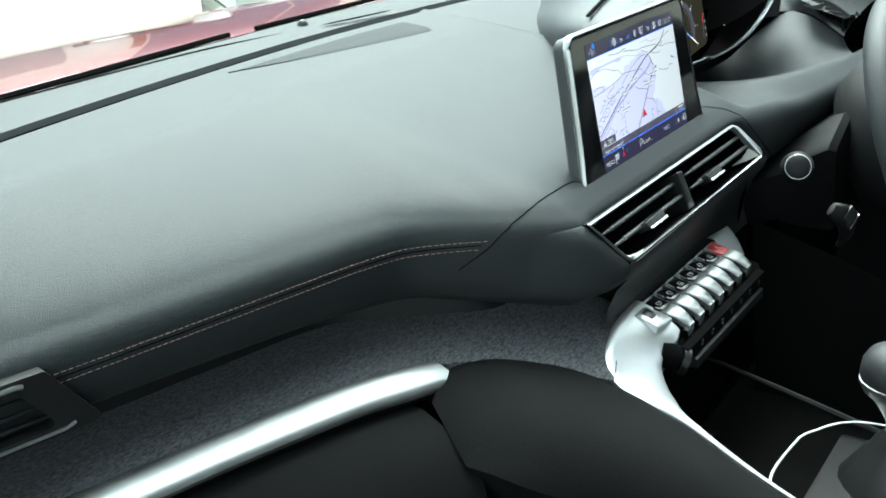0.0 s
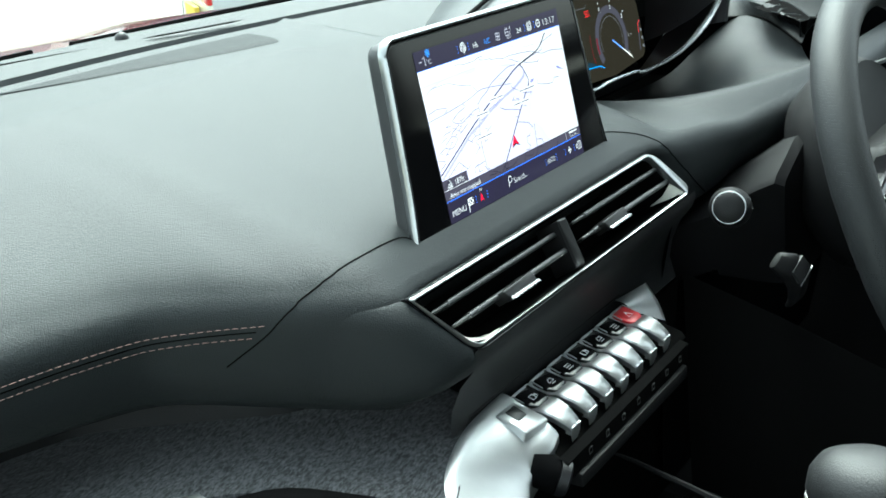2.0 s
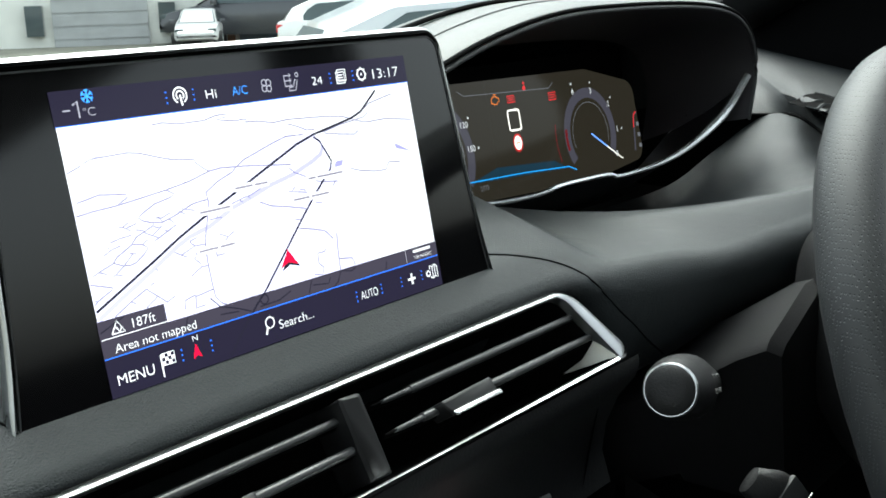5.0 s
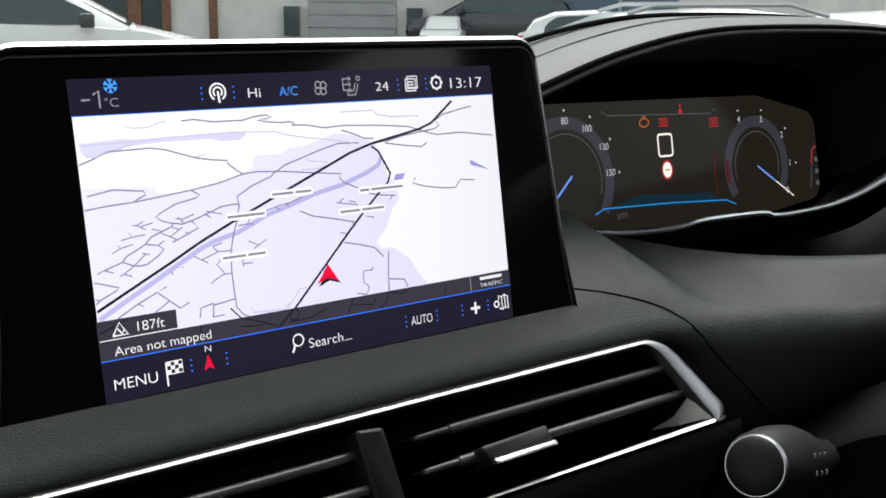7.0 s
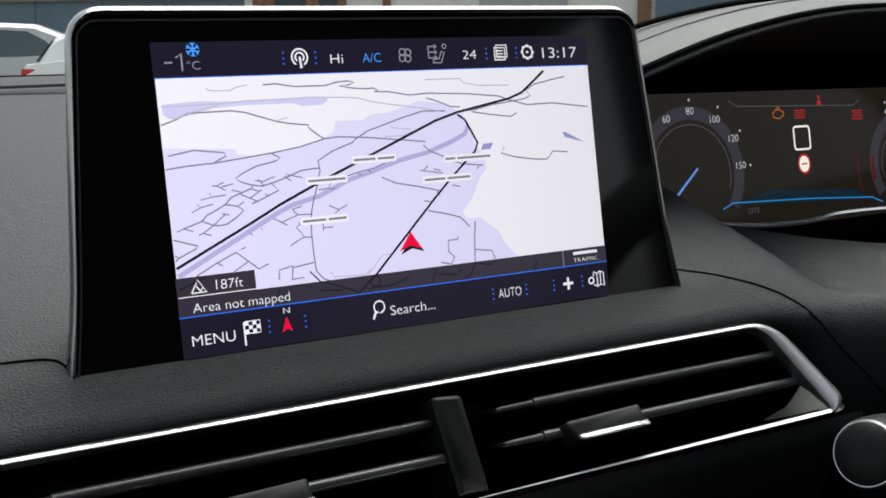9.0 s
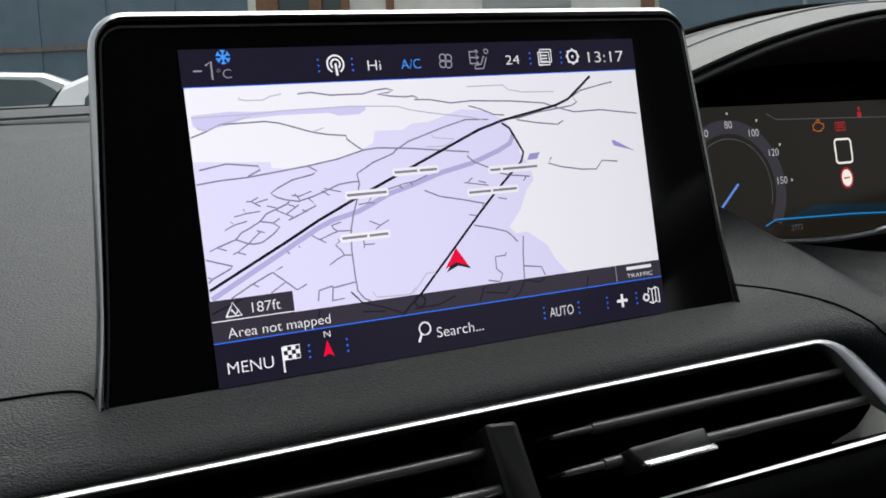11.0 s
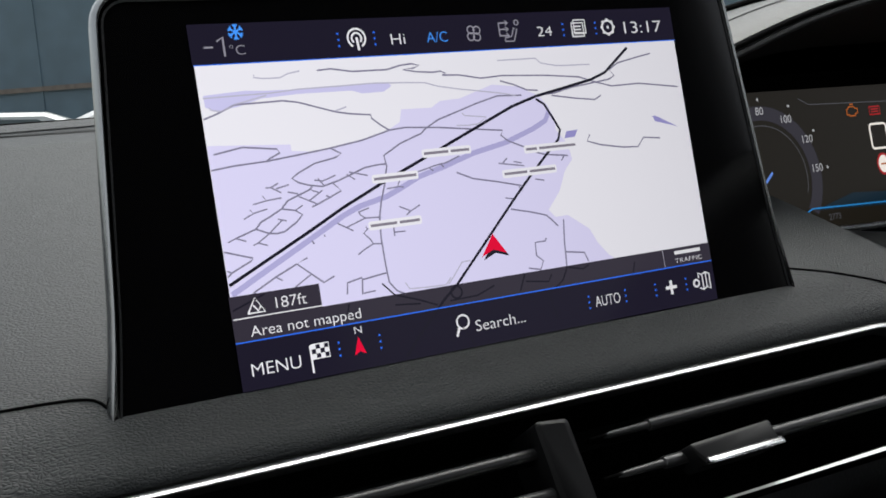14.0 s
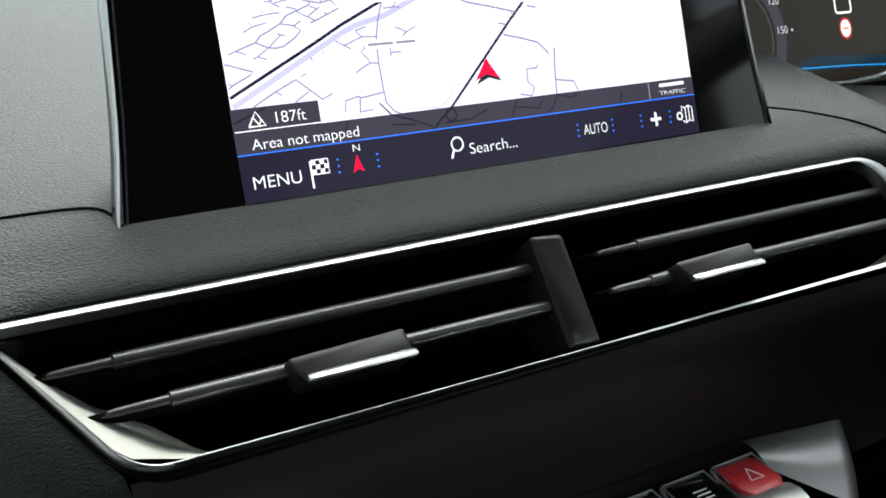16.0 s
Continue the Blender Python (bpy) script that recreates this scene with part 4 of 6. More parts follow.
for k in range(8):
    a = radians(45 * k)
    band("gear_icon", [(58.3 + 2.3 * math.cos(a), 99.1 + 2.3 * math.sin(a)), (58.3 + 3.0 * math.cos(a), 99.1 + 3.0 * math.sin(a))], 0.8, 7, UI_WHITE, top_bar, S)
arc("gear_icon", (58.3, 99.1), 0.3, 0, 360, 0.5, 6, UI_WHITE, top_bar, S, 8)
lettering("MENU", -84.0, 4.1, 4.6, UI_WHITE, foot, S, width=14.8)
lettering("Search...", -11.0, 4.9, 4.4, UI_WHITE, foot, S, width=18.2)
lettering("AUTO", 34.9, 5.4, 4.4, UI_WHITE, foot, S, width=10.2)
lettering("187ft", -74.0, 22.1, 4.1, UI_WHITE, foot, S, width=9.4)
lettering("Area not mapped", -82.6, 15.2, 3.9, UI_WHITE, foot, S, width=34.0)
lettering("N", -51.5, 10.9, 2.6, UI_WHITE, foot, S, width=2.3)
shape("compass_arrow", [(-50.6, 9.9), (-48.7, 4.6), (-50.6, 5.6), (-52.5, 4.6)], 6, UI_RED, foot, S)
for x in (-57.0, -43.8, 32.5, 47.5, 60.3, 73.8):
    for y in (5.4, 7.3, 9.2):
        shape("dot", [(x - 0.3, y - 0.3), (x + 0.3, y - 0.3), (x + 0.3, y + 0.3), (x - 0.3, y + 0.3)], 6, UI_BLUE, foot, S)
band("flag_pole", [(-65.9, 1.9), (-65.9, 9.9)], 0.6, 7, UI_WHITE, foot, S)
for i in range(4):
    for j in range(3):
        if (i + j) % 2 == 0:
            shape("flag_check", [(-65.6 + 1.35 * i, 5.9 + 1.35 * j), (-64.25 + 1.35 * i, 5.9 + 1.35 * j), (-64.25 + 1.35 * i, 7.25 + 1.35 * j), (-65.6 + 1.35 * i, 7.25 + 1.35 * j)], 6, UI_WHITE, foot, S)
band("flag_edge", [(-65.6, 5.8), (-60.2, 5.8), (-60.2, 10.0), (-65.6, 10.0)], 0.35, 7, UI_WHITE, foot, S)
arc("search_icon", (-15.3, 8.6), 2.1, 0, 360, 0.55, 6, UI_WHITE, foot, S)
band("search_icon", [(-16.8, 7.0), (-18.0, 4.4)], 0.8, 7, UI_WHITE, foot, S)
band("plus_icon", [(64.7, 7.2), (69.5, 7.2)], 1.1, 6, UI_WHITE, foot, S)
band("plus_icon", [(67.1, 4.8), (67.1, 9.6)], 1.1, 7, UI_WHITE, foot, S)
band("map_icon", [(79.6, 5.2), (81.2, 4.4), (82.8, 5.2), (84.4, 4.4), (84.4, 9.6), (82.8, 10.4), (81.2, 9.6), (79.6, 10.4), (79.6, 8.6)], 0.55, 6, UI_WHITE, foot, S)
for x, y in ((81.2, 4.5), (82.8, 5.2)):
    band("map_icon", [(x, y), (x, y + 5.1)], 0.5, 7, UI_WHITE, foot, S)
arc("map_icon", (78.3, 7.0), 1.2, 0, 360, 0.7, 7, UI_WHITE, foot, S, 14)
band("hill_icon", [(-82.5, 21.8), (-80.0, 26.0), (-77.4, 21.8), (-82.5, 21.8)], 0.5, 6, UI_WHITE, foot, S)
band("hill_icon", [(-80.7, 24.0), (-79.4, 22.2), (-78.4, 23.6)], 0.5, 7, UI_WHITE, foot, S)

# ---- centre vent ----
V = plane_at((0, -0.0345, 0.967), (0, 0.023, 0.0355))
vent = thing("centre_air_vent", (0, -0.034, 0.95), "black centre air vent with bright chrome surround", "air vent")


def vent_line(g, e=0.0, r=0.0, f=None):
    """The vent's outline, grown by g (its foot by f); e draws its two ends in, r widens the right end."""
    f = g if f is None else f
    return rounded([(-0.165 - g * 0.9 + e, 0.021 + g, 0.001), (0.146 + g * 0.4 - e + r * 0.7, 0.021 + g, 0.012 + g + r), (0.1675 + g * 1.2 - e + r, -0.021 - f + r * 0.35, 0.002 + r * 0.3), (-0.138 - g * 0.6 + e, -0.021 - f, 0.016 + f)][::-1])


SATIN = material("satin_vent_liner", (0.66, 0.65, 0.58), 0.35, metal=0.15, mottle=0.05, mottle_scale=60)
LINER = material("satin_grey_liner", (0.62, 0.62, 0.56), 0.36, metal=0.15, mottle=0.05, mottle_scale=60)
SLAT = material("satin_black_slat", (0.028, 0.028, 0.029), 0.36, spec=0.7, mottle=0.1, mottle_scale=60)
TAB = material("dark_satin_tab", (0.0095, 0.0095, 0.010), 0.45, spec=0.28, mottle=0.05)
part("housing", loft([[V @ Vector((p.x, p.y, w)) for p in o] for o, w in ((vent_line(0.0012, 0, 0.009, 0.0004), -0.001), (vent_line(0.0024, 0, 0.009, 0.0026), 0.0002), (vent_line(0.0030, 0, 0.009, 0.0036), -0.003), (vent_line(0.0034, 0, 0.009, 0.0038), -0.032))], close=True), GLOSS, vent, "gloss black outer rim")
# its top bar leans back and its foot forward, so that both face the sky
srows = []
for o, wt, wb in ((vent_line(0.0018, 0, 0.009, 0.0011), -0.003, -0.003), (vent_line(0.0017, 0, 0.009, 0.0011), -0.0004, 0.0002), (vent_line(0.0011, 0, 0.0085, 0.0007), 0.0006, 0.0011), (vent_line(0.0004, 0, 0.0045, 0.0003), 0.0013, 0.0016),
                  (vent_line(-0.0003, 0, 0.0006, -0.0003), 0.0015, 0.0017), (vent_line(-0.0007, 0, 0, -0.0007), 0.0012, 0.0014), (vent_line(-0.0011, 0, 0, -0.001), -0.004, -0.004)):
    srows.append([V @ Vector((p.x, p.y, wb + (wt - wb) * min(1, max(0, p.y / 0.04 + 0.5)))) for p in o])
part("surround", loft(srows, close=True), CHROME, vent)
# cavity and back coloured near black to hold the vent's inner shade
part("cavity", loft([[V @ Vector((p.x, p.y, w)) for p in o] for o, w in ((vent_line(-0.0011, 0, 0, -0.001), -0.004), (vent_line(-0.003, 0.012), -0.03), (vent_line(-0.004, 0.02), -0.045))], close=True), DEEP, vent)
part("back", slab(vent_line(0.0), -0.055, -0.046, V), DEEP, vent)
# bright liner at the two ends
for pts in (((-0.163, 0.018), (-0.152, 0.000), (-0.145, -0.0105), (-0.138, -0.0168), (-0.125, -0.0203), (-0.108, -0.0207)), ((0.1555, 0.006), (0.1575, 0.002), (0.159, -0.002), (0.1615, -0.008), (0.164, -0.014), (0.1655, -0.0185))):
    s = 1 if pts[0][0] < 0 else -1
    rows = []
    n = len(pts)
    for i, (u, v) in enumerate(pts):
        k = 0.15 + 0.75 * math.sin(math.pi * (i + 0.5) / n) ** 1.5 if s > 0 else 0.05 + 0.55 * (i / (n - 1)) ** 1.1
        rows.append([V @ Vector((u, v, 0.0)), V @ Vector((u + s * 0.006 * k, v + 0.001, -0.004)), V @ Vector((u + s * 0.013 * k, v + 0.003 * k, -0.012)), V @ Vector((u + s * 0.021 * k, v + 0.006 * k, -0.024)), V @ Vector((u + s * 0.026 * k, v + 0.009 * k, -0.038))])
    part("end_liner", loft(rows), LINER if s > 0 else SATIN, vent, "satin metal end liner")
for v in (0.0083, -0.0043):
    for u0, u1 in ((-0.158 if v > 0 else -0.147, -0.0065), (0.010, 0.1525 if v > 0 else 0.160)):
        rows = []
        for u, h, dp in ((u0, 0.0007, -0.004), (u0 + 0.012, 0.0014, -0.004), (u0 + 0.022, 0.002, -0.004), (u0 + 0.0225, 0.0024, -0.004), ((u0 + u1) / 2, 0.0024, -0.004), (u1, 0.0024, -0.004)):
            rows.append([V @ Vector((u, v + h * math.cos(a) + 0.0006 * math.sin(a), dp - 0.007 * (1 - math.sin(a)) / 2 * (0.4 if u == u0 else 1))) for a in [2 * math.pi * j / 10 for j in range(10)]])
        # slat body near black as shade; the paler nose rod carries the highlight
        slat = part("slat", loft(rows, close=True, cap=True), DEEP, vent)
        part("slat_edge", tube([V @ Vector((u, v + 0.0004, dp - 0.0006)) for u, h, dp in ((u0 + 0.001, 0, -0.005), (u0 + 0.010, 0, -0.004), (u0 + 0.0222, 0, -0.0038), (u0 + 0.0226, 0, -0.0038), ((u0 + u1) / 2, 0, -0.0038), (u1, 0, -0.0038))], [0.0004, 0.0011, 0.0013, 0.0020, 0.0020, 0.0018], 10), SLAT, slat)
TILT = V @ Matrix(((1, 0, 0, 0), (0, 1, 0, 0), (0, 0.25, 1, 0.0006), (0, 0, 0, 1)))
part("divider", slab(rounded([(-0.0108, 0.0160, 0.001), (0.0008, 0.0150, 0.002), (0.0058, -0.0185, 0.001), (-0.0060, -0.0180, 0.001)][::-1], 3), -0.02, 0.0, TILT, 0.0012), TAB, vent)
for u0, u1, up in ((-0.091, -0.059, 0.0008), (0.043, 0.074, 0.0018)):
    tab = part("tab", slab(rounded([(u0 - 0.004, -0.0035 + up, 0.001), (u0, -0.0108 + up, 0.001), (u1, -0.0108 + up, 0.001), (u1 - 0.001, -0.0025 + up, 0.001)], 3), -0.009, 0.0028, V, 0.0008), TAB, vent)
    part("tab_edge", slab(rounded([(u0, -0.0110 + up, 0.0008), (u1, -0.0110 + up, 0.0008), (u1, -0.0087 + up, 0.0008), (u0, -0.0087 + up, 0.0008)], 3), 0.0012, 0.0042, V @ Matrix(((1, 0, 0, 0), (0, 1, 0, 0), (0, -0.6, 1, -0.0056 + 0.6 * up), (0, 0, 0, 1))), 0.0006), BRIGHT, tab, "chrome edge")

# panel between vent and switches
und = thing("switch_surround", (0, -0.03, 0.9), "black panel between vent and switches", "panel", kind="structure")
prows = [[(x, y, z) for y, z in ((-0.0455, 0.9475), (-0.0462, 0.942), (-0.044, 0.935), (-0.034, 0.922), (-0.0268, 0.905), (-0.0245, 0.889), (-0.03, 0.872))] for x in (-0.1395, -0.1, 0.0, 0.15, 0.185)]
part("panel", loft(prows), PLASTIC_SOFT, und)
# right cheek: under-dash shade is put into its colour
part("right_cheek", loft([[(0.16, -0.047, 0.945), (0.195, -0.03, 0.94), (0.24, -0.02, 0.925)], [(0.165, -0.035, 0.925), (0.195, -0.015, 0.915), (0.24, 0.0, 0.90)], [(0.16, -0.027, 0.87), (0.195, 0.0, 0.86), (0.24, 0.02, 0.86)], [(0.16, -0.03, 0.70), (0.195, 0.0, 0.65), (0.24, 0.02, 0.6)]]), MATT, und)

# ---- switches ----
keys = thing("switch_panel", (0, -0.05, 0.87), "row of satin silver toggle switches with black icon faces", "switch panel")
K = plane_at((0, -0.0512, 0.8785), (0, 0.045, 0.011))


KEYSILVER = material("satin_key_silver", (0.50, 0.51, 0.51), 0.34, metal=0.85, mottle=0.05, mottle_scale=50, rough_var=0.05)


def toggle(i):
    x = -0.071 + 0.0235 * i
    m = K @ Matrix.Translation((x, 0, 0))
    rows = []
    # ridge across the middle, tongue towards the cabin
    for v, h, w in ((0.0225, 0.0100, 0.0036), (0.0200, 0.0102, 0.0032), (0.0185, 0.0104, 0.0022), (0.006, 0.0106, 0.0026), (0.0025, 0.0109, 0.0048), (-0.002, 0.0109, 0.0056), (-0.009, 0.0098, 0.0049), (-0.0165, 0.0078, 0.0024), (-0.0206, 0.0066, 0.0000), (-0.0220, 0.0058, -0.005)):
        h *= 0.93
        rows.append([m @ Vector(p) for p in ((-h + 0.002, v, w - 0.006), (-h, v, w - 0.0012), (-h + 0.0011, v, w), (0, v, w + 0.0004), (h - 0.0011, v, w), (h, v, w - 0.0012), (h - 0.002, v, w - 0.006))])
    t = part("toggle", loft(rows, close=True, cap=True), KEYSILVER, keys)
    face = part("icon_face", slab(rounded([(-0.0090, 0.0090, 0.001), (-0.0062, 0.0030, 0.001), (0.0062, 0.0030, 0.001), (0.0096, 0.0070, 0.001), (0.0092, 0.0205, 0.001), (-0.0088, 0.0205, 0.001)], 2), -0.002, 0.0046, m, 0.0006), RED_KEY if i == 6 else GLOSS, t, "red hazard face" if i == 6 else "")
    part("front_bevel", slab([Vector(p) for p in ((-0.0052, -0.0214), (0.0052, -0.0214), (0.0062, -0.0178), (-0.0062, -0.0178))], -0.004, 0.0016, m @ Matrix.Translation((0, 0.0002, -0.0012)), 0.0004), KEYSILVER, t)
    marks = ([[(0, 0.004), (0.003, -0.002), (-0.003, -0.002), (0, 0.004)]] if i == 6 else
             [[(-0.003, -0.002), (-0.003, 0.002), (0.001, 0.002), (0.001, -0.002), (-0.003, -0.002)], [(0.001, 0.0), (0.003, 0.0015), (0.003, -0.0015)]] if i % 3 == 0 else
             [[(-0.003, 0.0), (-0.001, 0.0025), (0.002, 0.0025), (0.003, 0.0), (-0.003, -0.0005)], [(-0.002, -0.002), (0.002, -0.002)]] if i % 3 == 1 else
             [[(-0.003, 0.002), (0.003, 0.002)], [(-0.003, 0.0), (0.003, 0.0)], [(-0.003, -0.002), (0.003, -0.002)]])
    bm = bmesh.new()
    for line in marks:
        tube([m @ Vector((0.0006 + u, 0.0115 + v, 0.0047)) for u, v in line], 0.00035, 4, bm=bm)
    part("symbol", bm, WHITE_MARK, face)
    part("back_edge", tube([m @ Vector(p) for p in ((-0.0098, 0.0120, 0.0040), (-0.0095, 0.0212, 0.0046), (0.0097, 0.0214, 0.0046), (0.0100, 0.014, 0.0040))], 0.0005, 5), KEYSILVER, t)


for i in range(7):
    toggle(i)
# bed coloured near black for the shade between the keys
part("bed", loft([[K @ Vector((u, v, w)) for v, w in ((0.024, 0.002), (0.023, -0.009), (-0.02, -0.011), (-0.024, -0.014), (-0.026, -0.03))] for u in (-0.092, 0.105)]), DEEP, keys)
# fixed first key and the silver frame that runs down the console
m0 = K @ Matrix.Translation((-0.0955, -0.002, 0.0034))
first = part("fixed_key", slab(rounded([(-0.012, -0.003, 0.002), (0.0105, -0.006, 0.002), (0.0108, 0.010, 0.002), (0.009, 0.020, 0.001), (-0.011, 0.020, 0.002)], 3), -0.008, 0.0026, m0, 0.0008), SILVER, keys)
part("icon_face", slab(rounded([(-0.006, 0.006, 0.001), (0.004, 0.006, 0.001), (0.006, 0.017, 0.001), (-0.005, 0.017, 0.001)], 2), 0.0, 0.0030, m0, 0.0004), BLACK, first)


def stations(pts, per):
    """A Catmull-Rom line with as many steps between each two of its points."""
    pts = [Vector(p) for p in pts]
    out = []
    for i in range(len(pts) - 1):
        p1, p2 = pts[i], pts[i + 1]
        p0 = pts[i - 1] if i else p1 * 2 - p2
        p3 = pts[i + 2] if i + 2 < len(pts) else p2 * 2 - p1
        for k in range(per):
            u = k / per
            out.append(0.5 * (2 * p1 + (p2 - p0) * u + (2 * p0 - 5 * p1 + 4 * p2 - p3) * u * u + (3 * p1 - p0 - 3 * p2 + p3) * u ** 3))
    return out + [pts[-1]]


outer = stations([(-0.084, -0.0255, 0.8905), (-0.105, -0.0258, 0.8898), (-0.130, -0.0275, 0.888), (-0.152, -0.0325, 0.8845), (-0.172, -0.041, 0.878), (-0.184, -0.056, 0.867), (-0.184, -0.08, 0.857), (-0.181, -0.113, 0.845), (-0.185, -0.2, 0.808), (-0.19, -0.4, 0.74)], 8)
inner = stations([(-0.084, -0.066, 0.872), (-0.096, -0.068, 0.868), (-0.106, -0.0655, 0.865), (-0.114, -0.065, 0.861), (-0.123, -0.0668, 0.857), (-0.138, -0.0765, 0.852), (-0.153, -0.091, 0.8475), (-0.1745, -0.117, 0.8445), (-0.1815, -0.2, 0.808), (-0.1865, -0.4, 0.74)], 8)
frows = []
for a, b in zip(outer, inner):
    h = min(0.0026, (a - b).length * 0.12)
    frows.append([a - Vector((0, 0, 0.012)), a] + [a.lerp(b, q) + Vector((0, 0, h * k)) for q, k in ((0.05, 0.6), (0.15, 1), (0.5, 1.25), (0.85, 1), (0.95, 0.6))] + [b, b - Vector((-0.002, -0.001, 0.006)), b - Vector((-0.004, -0.004, 0.022))])
part("silver_frame", loft(frows), SILVER, keys, sharp=34)
rows = []
for s in [k / 10 for k in range(11)]:
    a = Vector((0.080, -0.0255, 0.8905)).lerp(Vector((0.130, -0.028, 0.8865)), s)
    b = Vector((0.081, -0.038, 0.884)).lerp(Vector((0.108, -0.054, 0.868)), s)
    rows.append([a.lerp(b, q) + Vector((0, -0.0012, 0.0018)) * math.sin(math.pi * q) for q in (0, 0.15, 0.3, 0.5, 0.7, 0.85, 1.0)])
for out, down in ((0.0025, 0.0015), (0.004, 0.005), (0.004, 0.02)):
    rows.append([p + Vector((out, 0.001, -down)) for p in rows[10]])
part("right_end", loft(rows), KEYSILVER, keys)
part("top_line", tube([(-0.12, -0.0248, 0.8915), (0.0, -0.0242, 0.8918), (0.09, -0.0248, 0.8912)], 0.0009, 6), PLASTIC, keys)
PRINT = material("faint_grey_print", (0.018, 0.018, 0.018), 0.6, mottle=0.05)
# printed symbols on the black strip under the keys
for i in range(7):
    x = -0.071 + 0.0235 * i
    part("lower_symbol", tube([(x - 0.003, -0.0815, 0.861), (x - 0.003, -0.0818, 0.857), (x + 0.001, -0.0818, 0.857), (x + 0.001, -0.0815, 0.861), (x - 0.003, -0.0815, 0.861)], 0.0003, 4), PRINT, keys)

# ---- console ----
console = thing("centre_console", (0, -0.2, 0.7), "black centre console with deep open cubby", "console")
# cubby walls near black: the shade inside is put into their colour
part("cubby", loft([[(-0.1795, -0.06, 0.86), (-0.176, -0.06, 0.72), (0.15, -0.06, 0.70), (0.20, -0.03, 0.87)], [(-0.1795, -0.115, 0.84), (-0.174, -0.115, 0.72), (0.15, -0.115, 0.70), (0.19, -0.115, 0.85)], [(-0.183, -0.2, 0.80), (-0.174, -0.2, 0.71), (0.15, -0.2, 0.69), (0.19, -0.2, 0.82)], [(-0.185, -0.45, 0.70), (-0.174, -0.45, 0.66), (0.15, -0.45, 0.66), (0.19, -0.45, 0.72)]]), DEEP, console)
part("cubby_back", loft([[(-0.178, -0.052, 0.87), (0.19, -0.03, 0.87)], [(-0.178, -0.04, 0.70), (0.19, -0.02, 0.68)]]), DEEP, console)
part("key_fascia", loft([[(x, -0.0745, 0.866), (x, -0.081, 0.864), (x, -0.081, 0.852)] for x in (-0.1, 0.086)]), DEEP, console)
part("shelf_lip", box(-0.088, 0.078, -0.084, -0.06, 0.841, 0.851, bev=0.002), PLASTIC, console)
part("wall_ridge", tube([(0.05, -0.03, 0.781), (0.05, -0.055, 0.777), (0.05, -0.12, 0.763), (0.05, -0.185, 0.748), (0.05, -0.26, 0.73)], [0.001, 0.002, 0.0025, 0.003, 0.003], 6), PLASTIC, console)
socket = thing("power_socket", (-0.085, -0.07, 0.85), "dark grey round power socket cap under the switches", "power socket")
sx = Vector((-0.108, -0.058, 0.860))
sd = Vector((0.45, -0.8, -0.35)).normalized()
part("body", tube([sx, sx + sd * 0.016, sx + sd * 0.018], [0.0105, 0.0115, 0.010], 18), MATT, socket)
part("cap", tube([sx + sd * 0.018, sx + sd * 0.024, sx + sd * 0.025], [0.0120, 0.0120, 0.0105], 18), BLACK, socket)

lever = thing("gear_lever", (-0.04, -0.25, 0.74), "gear lever with leather knob, chrome band and gaiter", "gear lever")
part("base_plate", box(-0.17, 0.05, -0.5, -0.172, 0.715, 0.735, bev=0.006), PLASTIC, lever)
part("surround", tube(smooth_line([(-0.172, -0.30, 0.775), (-0.150, -0.185, 0.774), (-0.119, -0.159, 0.777), (-0.05, -0.160, 0.777), (-0.034, -0.166, 0.777), (0.0, -0.192, 0.777), (0.02, -0.25, 0.772)], 30), 0.0013, 8, flat=0.6), SILVER, lever, "satin silver surround")
g = []
for r, z, dx in ((0.07, 0.745, 0.0), (0.064, 0.765, 0.0), (0.05, 0.785, 0.004), (0.046, 0.789, 0.004), (0.042, 0.797, 0.006), (0.03, 0.806, 0.008), (0.027, 0.818, 0.008), (0.02, 0.82, 0.008)):
    g.append([Vector((-0.01 + dx + r * (1 + 0.06 * math.sin(5 * a + z * 90)) * math.cos(a), -0.255 + r * (1 + 0.06 * math.cos(4 * a)) * math.sin(a), z - 0.026)) for a in [2 * math.pi * k / 28 for k in range(28)]])
part("gaiter", loft(g, close=True), PLASTIC, lever, "folded leather gaiter")
kn = Vector((0.0, -0.232, 0.0))


def knob_rows(levels):
    return [[kn + Vector((r * math.cos(a), 1.25 * r * math.sin(a), z - 0.033)) for a in [2 * math.pi * k / 24 for k in range(24)]] for r, z in levels]


part("neck", loft(knob_rows([(0.010, 0.80), (0.011, 0.82), (0.018, 0.835), (0.022, 0.842)]), close=True, cap=True), SILVER, lever)
part("chrome_band", loft(knob_rows([(0.022, 0.842), (0.028, 0.848), (0.031, 0.855), (0.031, 0.858), (0.029, 0.859)]), close=True, cap=True), CHROME, lever)
part("knob", loft(knob_rows([(0.030, 0.858), (0.031, 0.864), (0.030, 0.874), (0.026, 0.883), (0.017, 0.889), (0.005, 0.891)]), close=True, cap=True), PLASTIC_SOFT, lever)

# ---- instrument cluster ----
C = plane_at((0.356, 0.155, 1.025), (0, 0.02, 0.1))
cluster = thing("instrument_cluster", (0.356, 0.155, 0.98), "digital instrument cluster with lit dials under a curved hood", "instrument cluster")
DIM = 0.8
CL_BG = glow("cluster_backlight", (0.0125, 0.0105, 0.0075), DIM)
CL_DIM = glow("cluster_dial_ring", (0.032, 0.030, 0.040), DIM)
CL_TXT = glow("cluster_numerals", (0.42, 0.42, 0.44), DIM)
CL_WHITE = glow("cluster_white", (0.9, 0.85, 0.78), DIM)
CL_RED = glow("cluster_red", (0.36, 0.012, 0.015), DIM)
CL_SOFT = glow("cluster_soft_ring", (0.075, 0.075, 0.085), DIM)
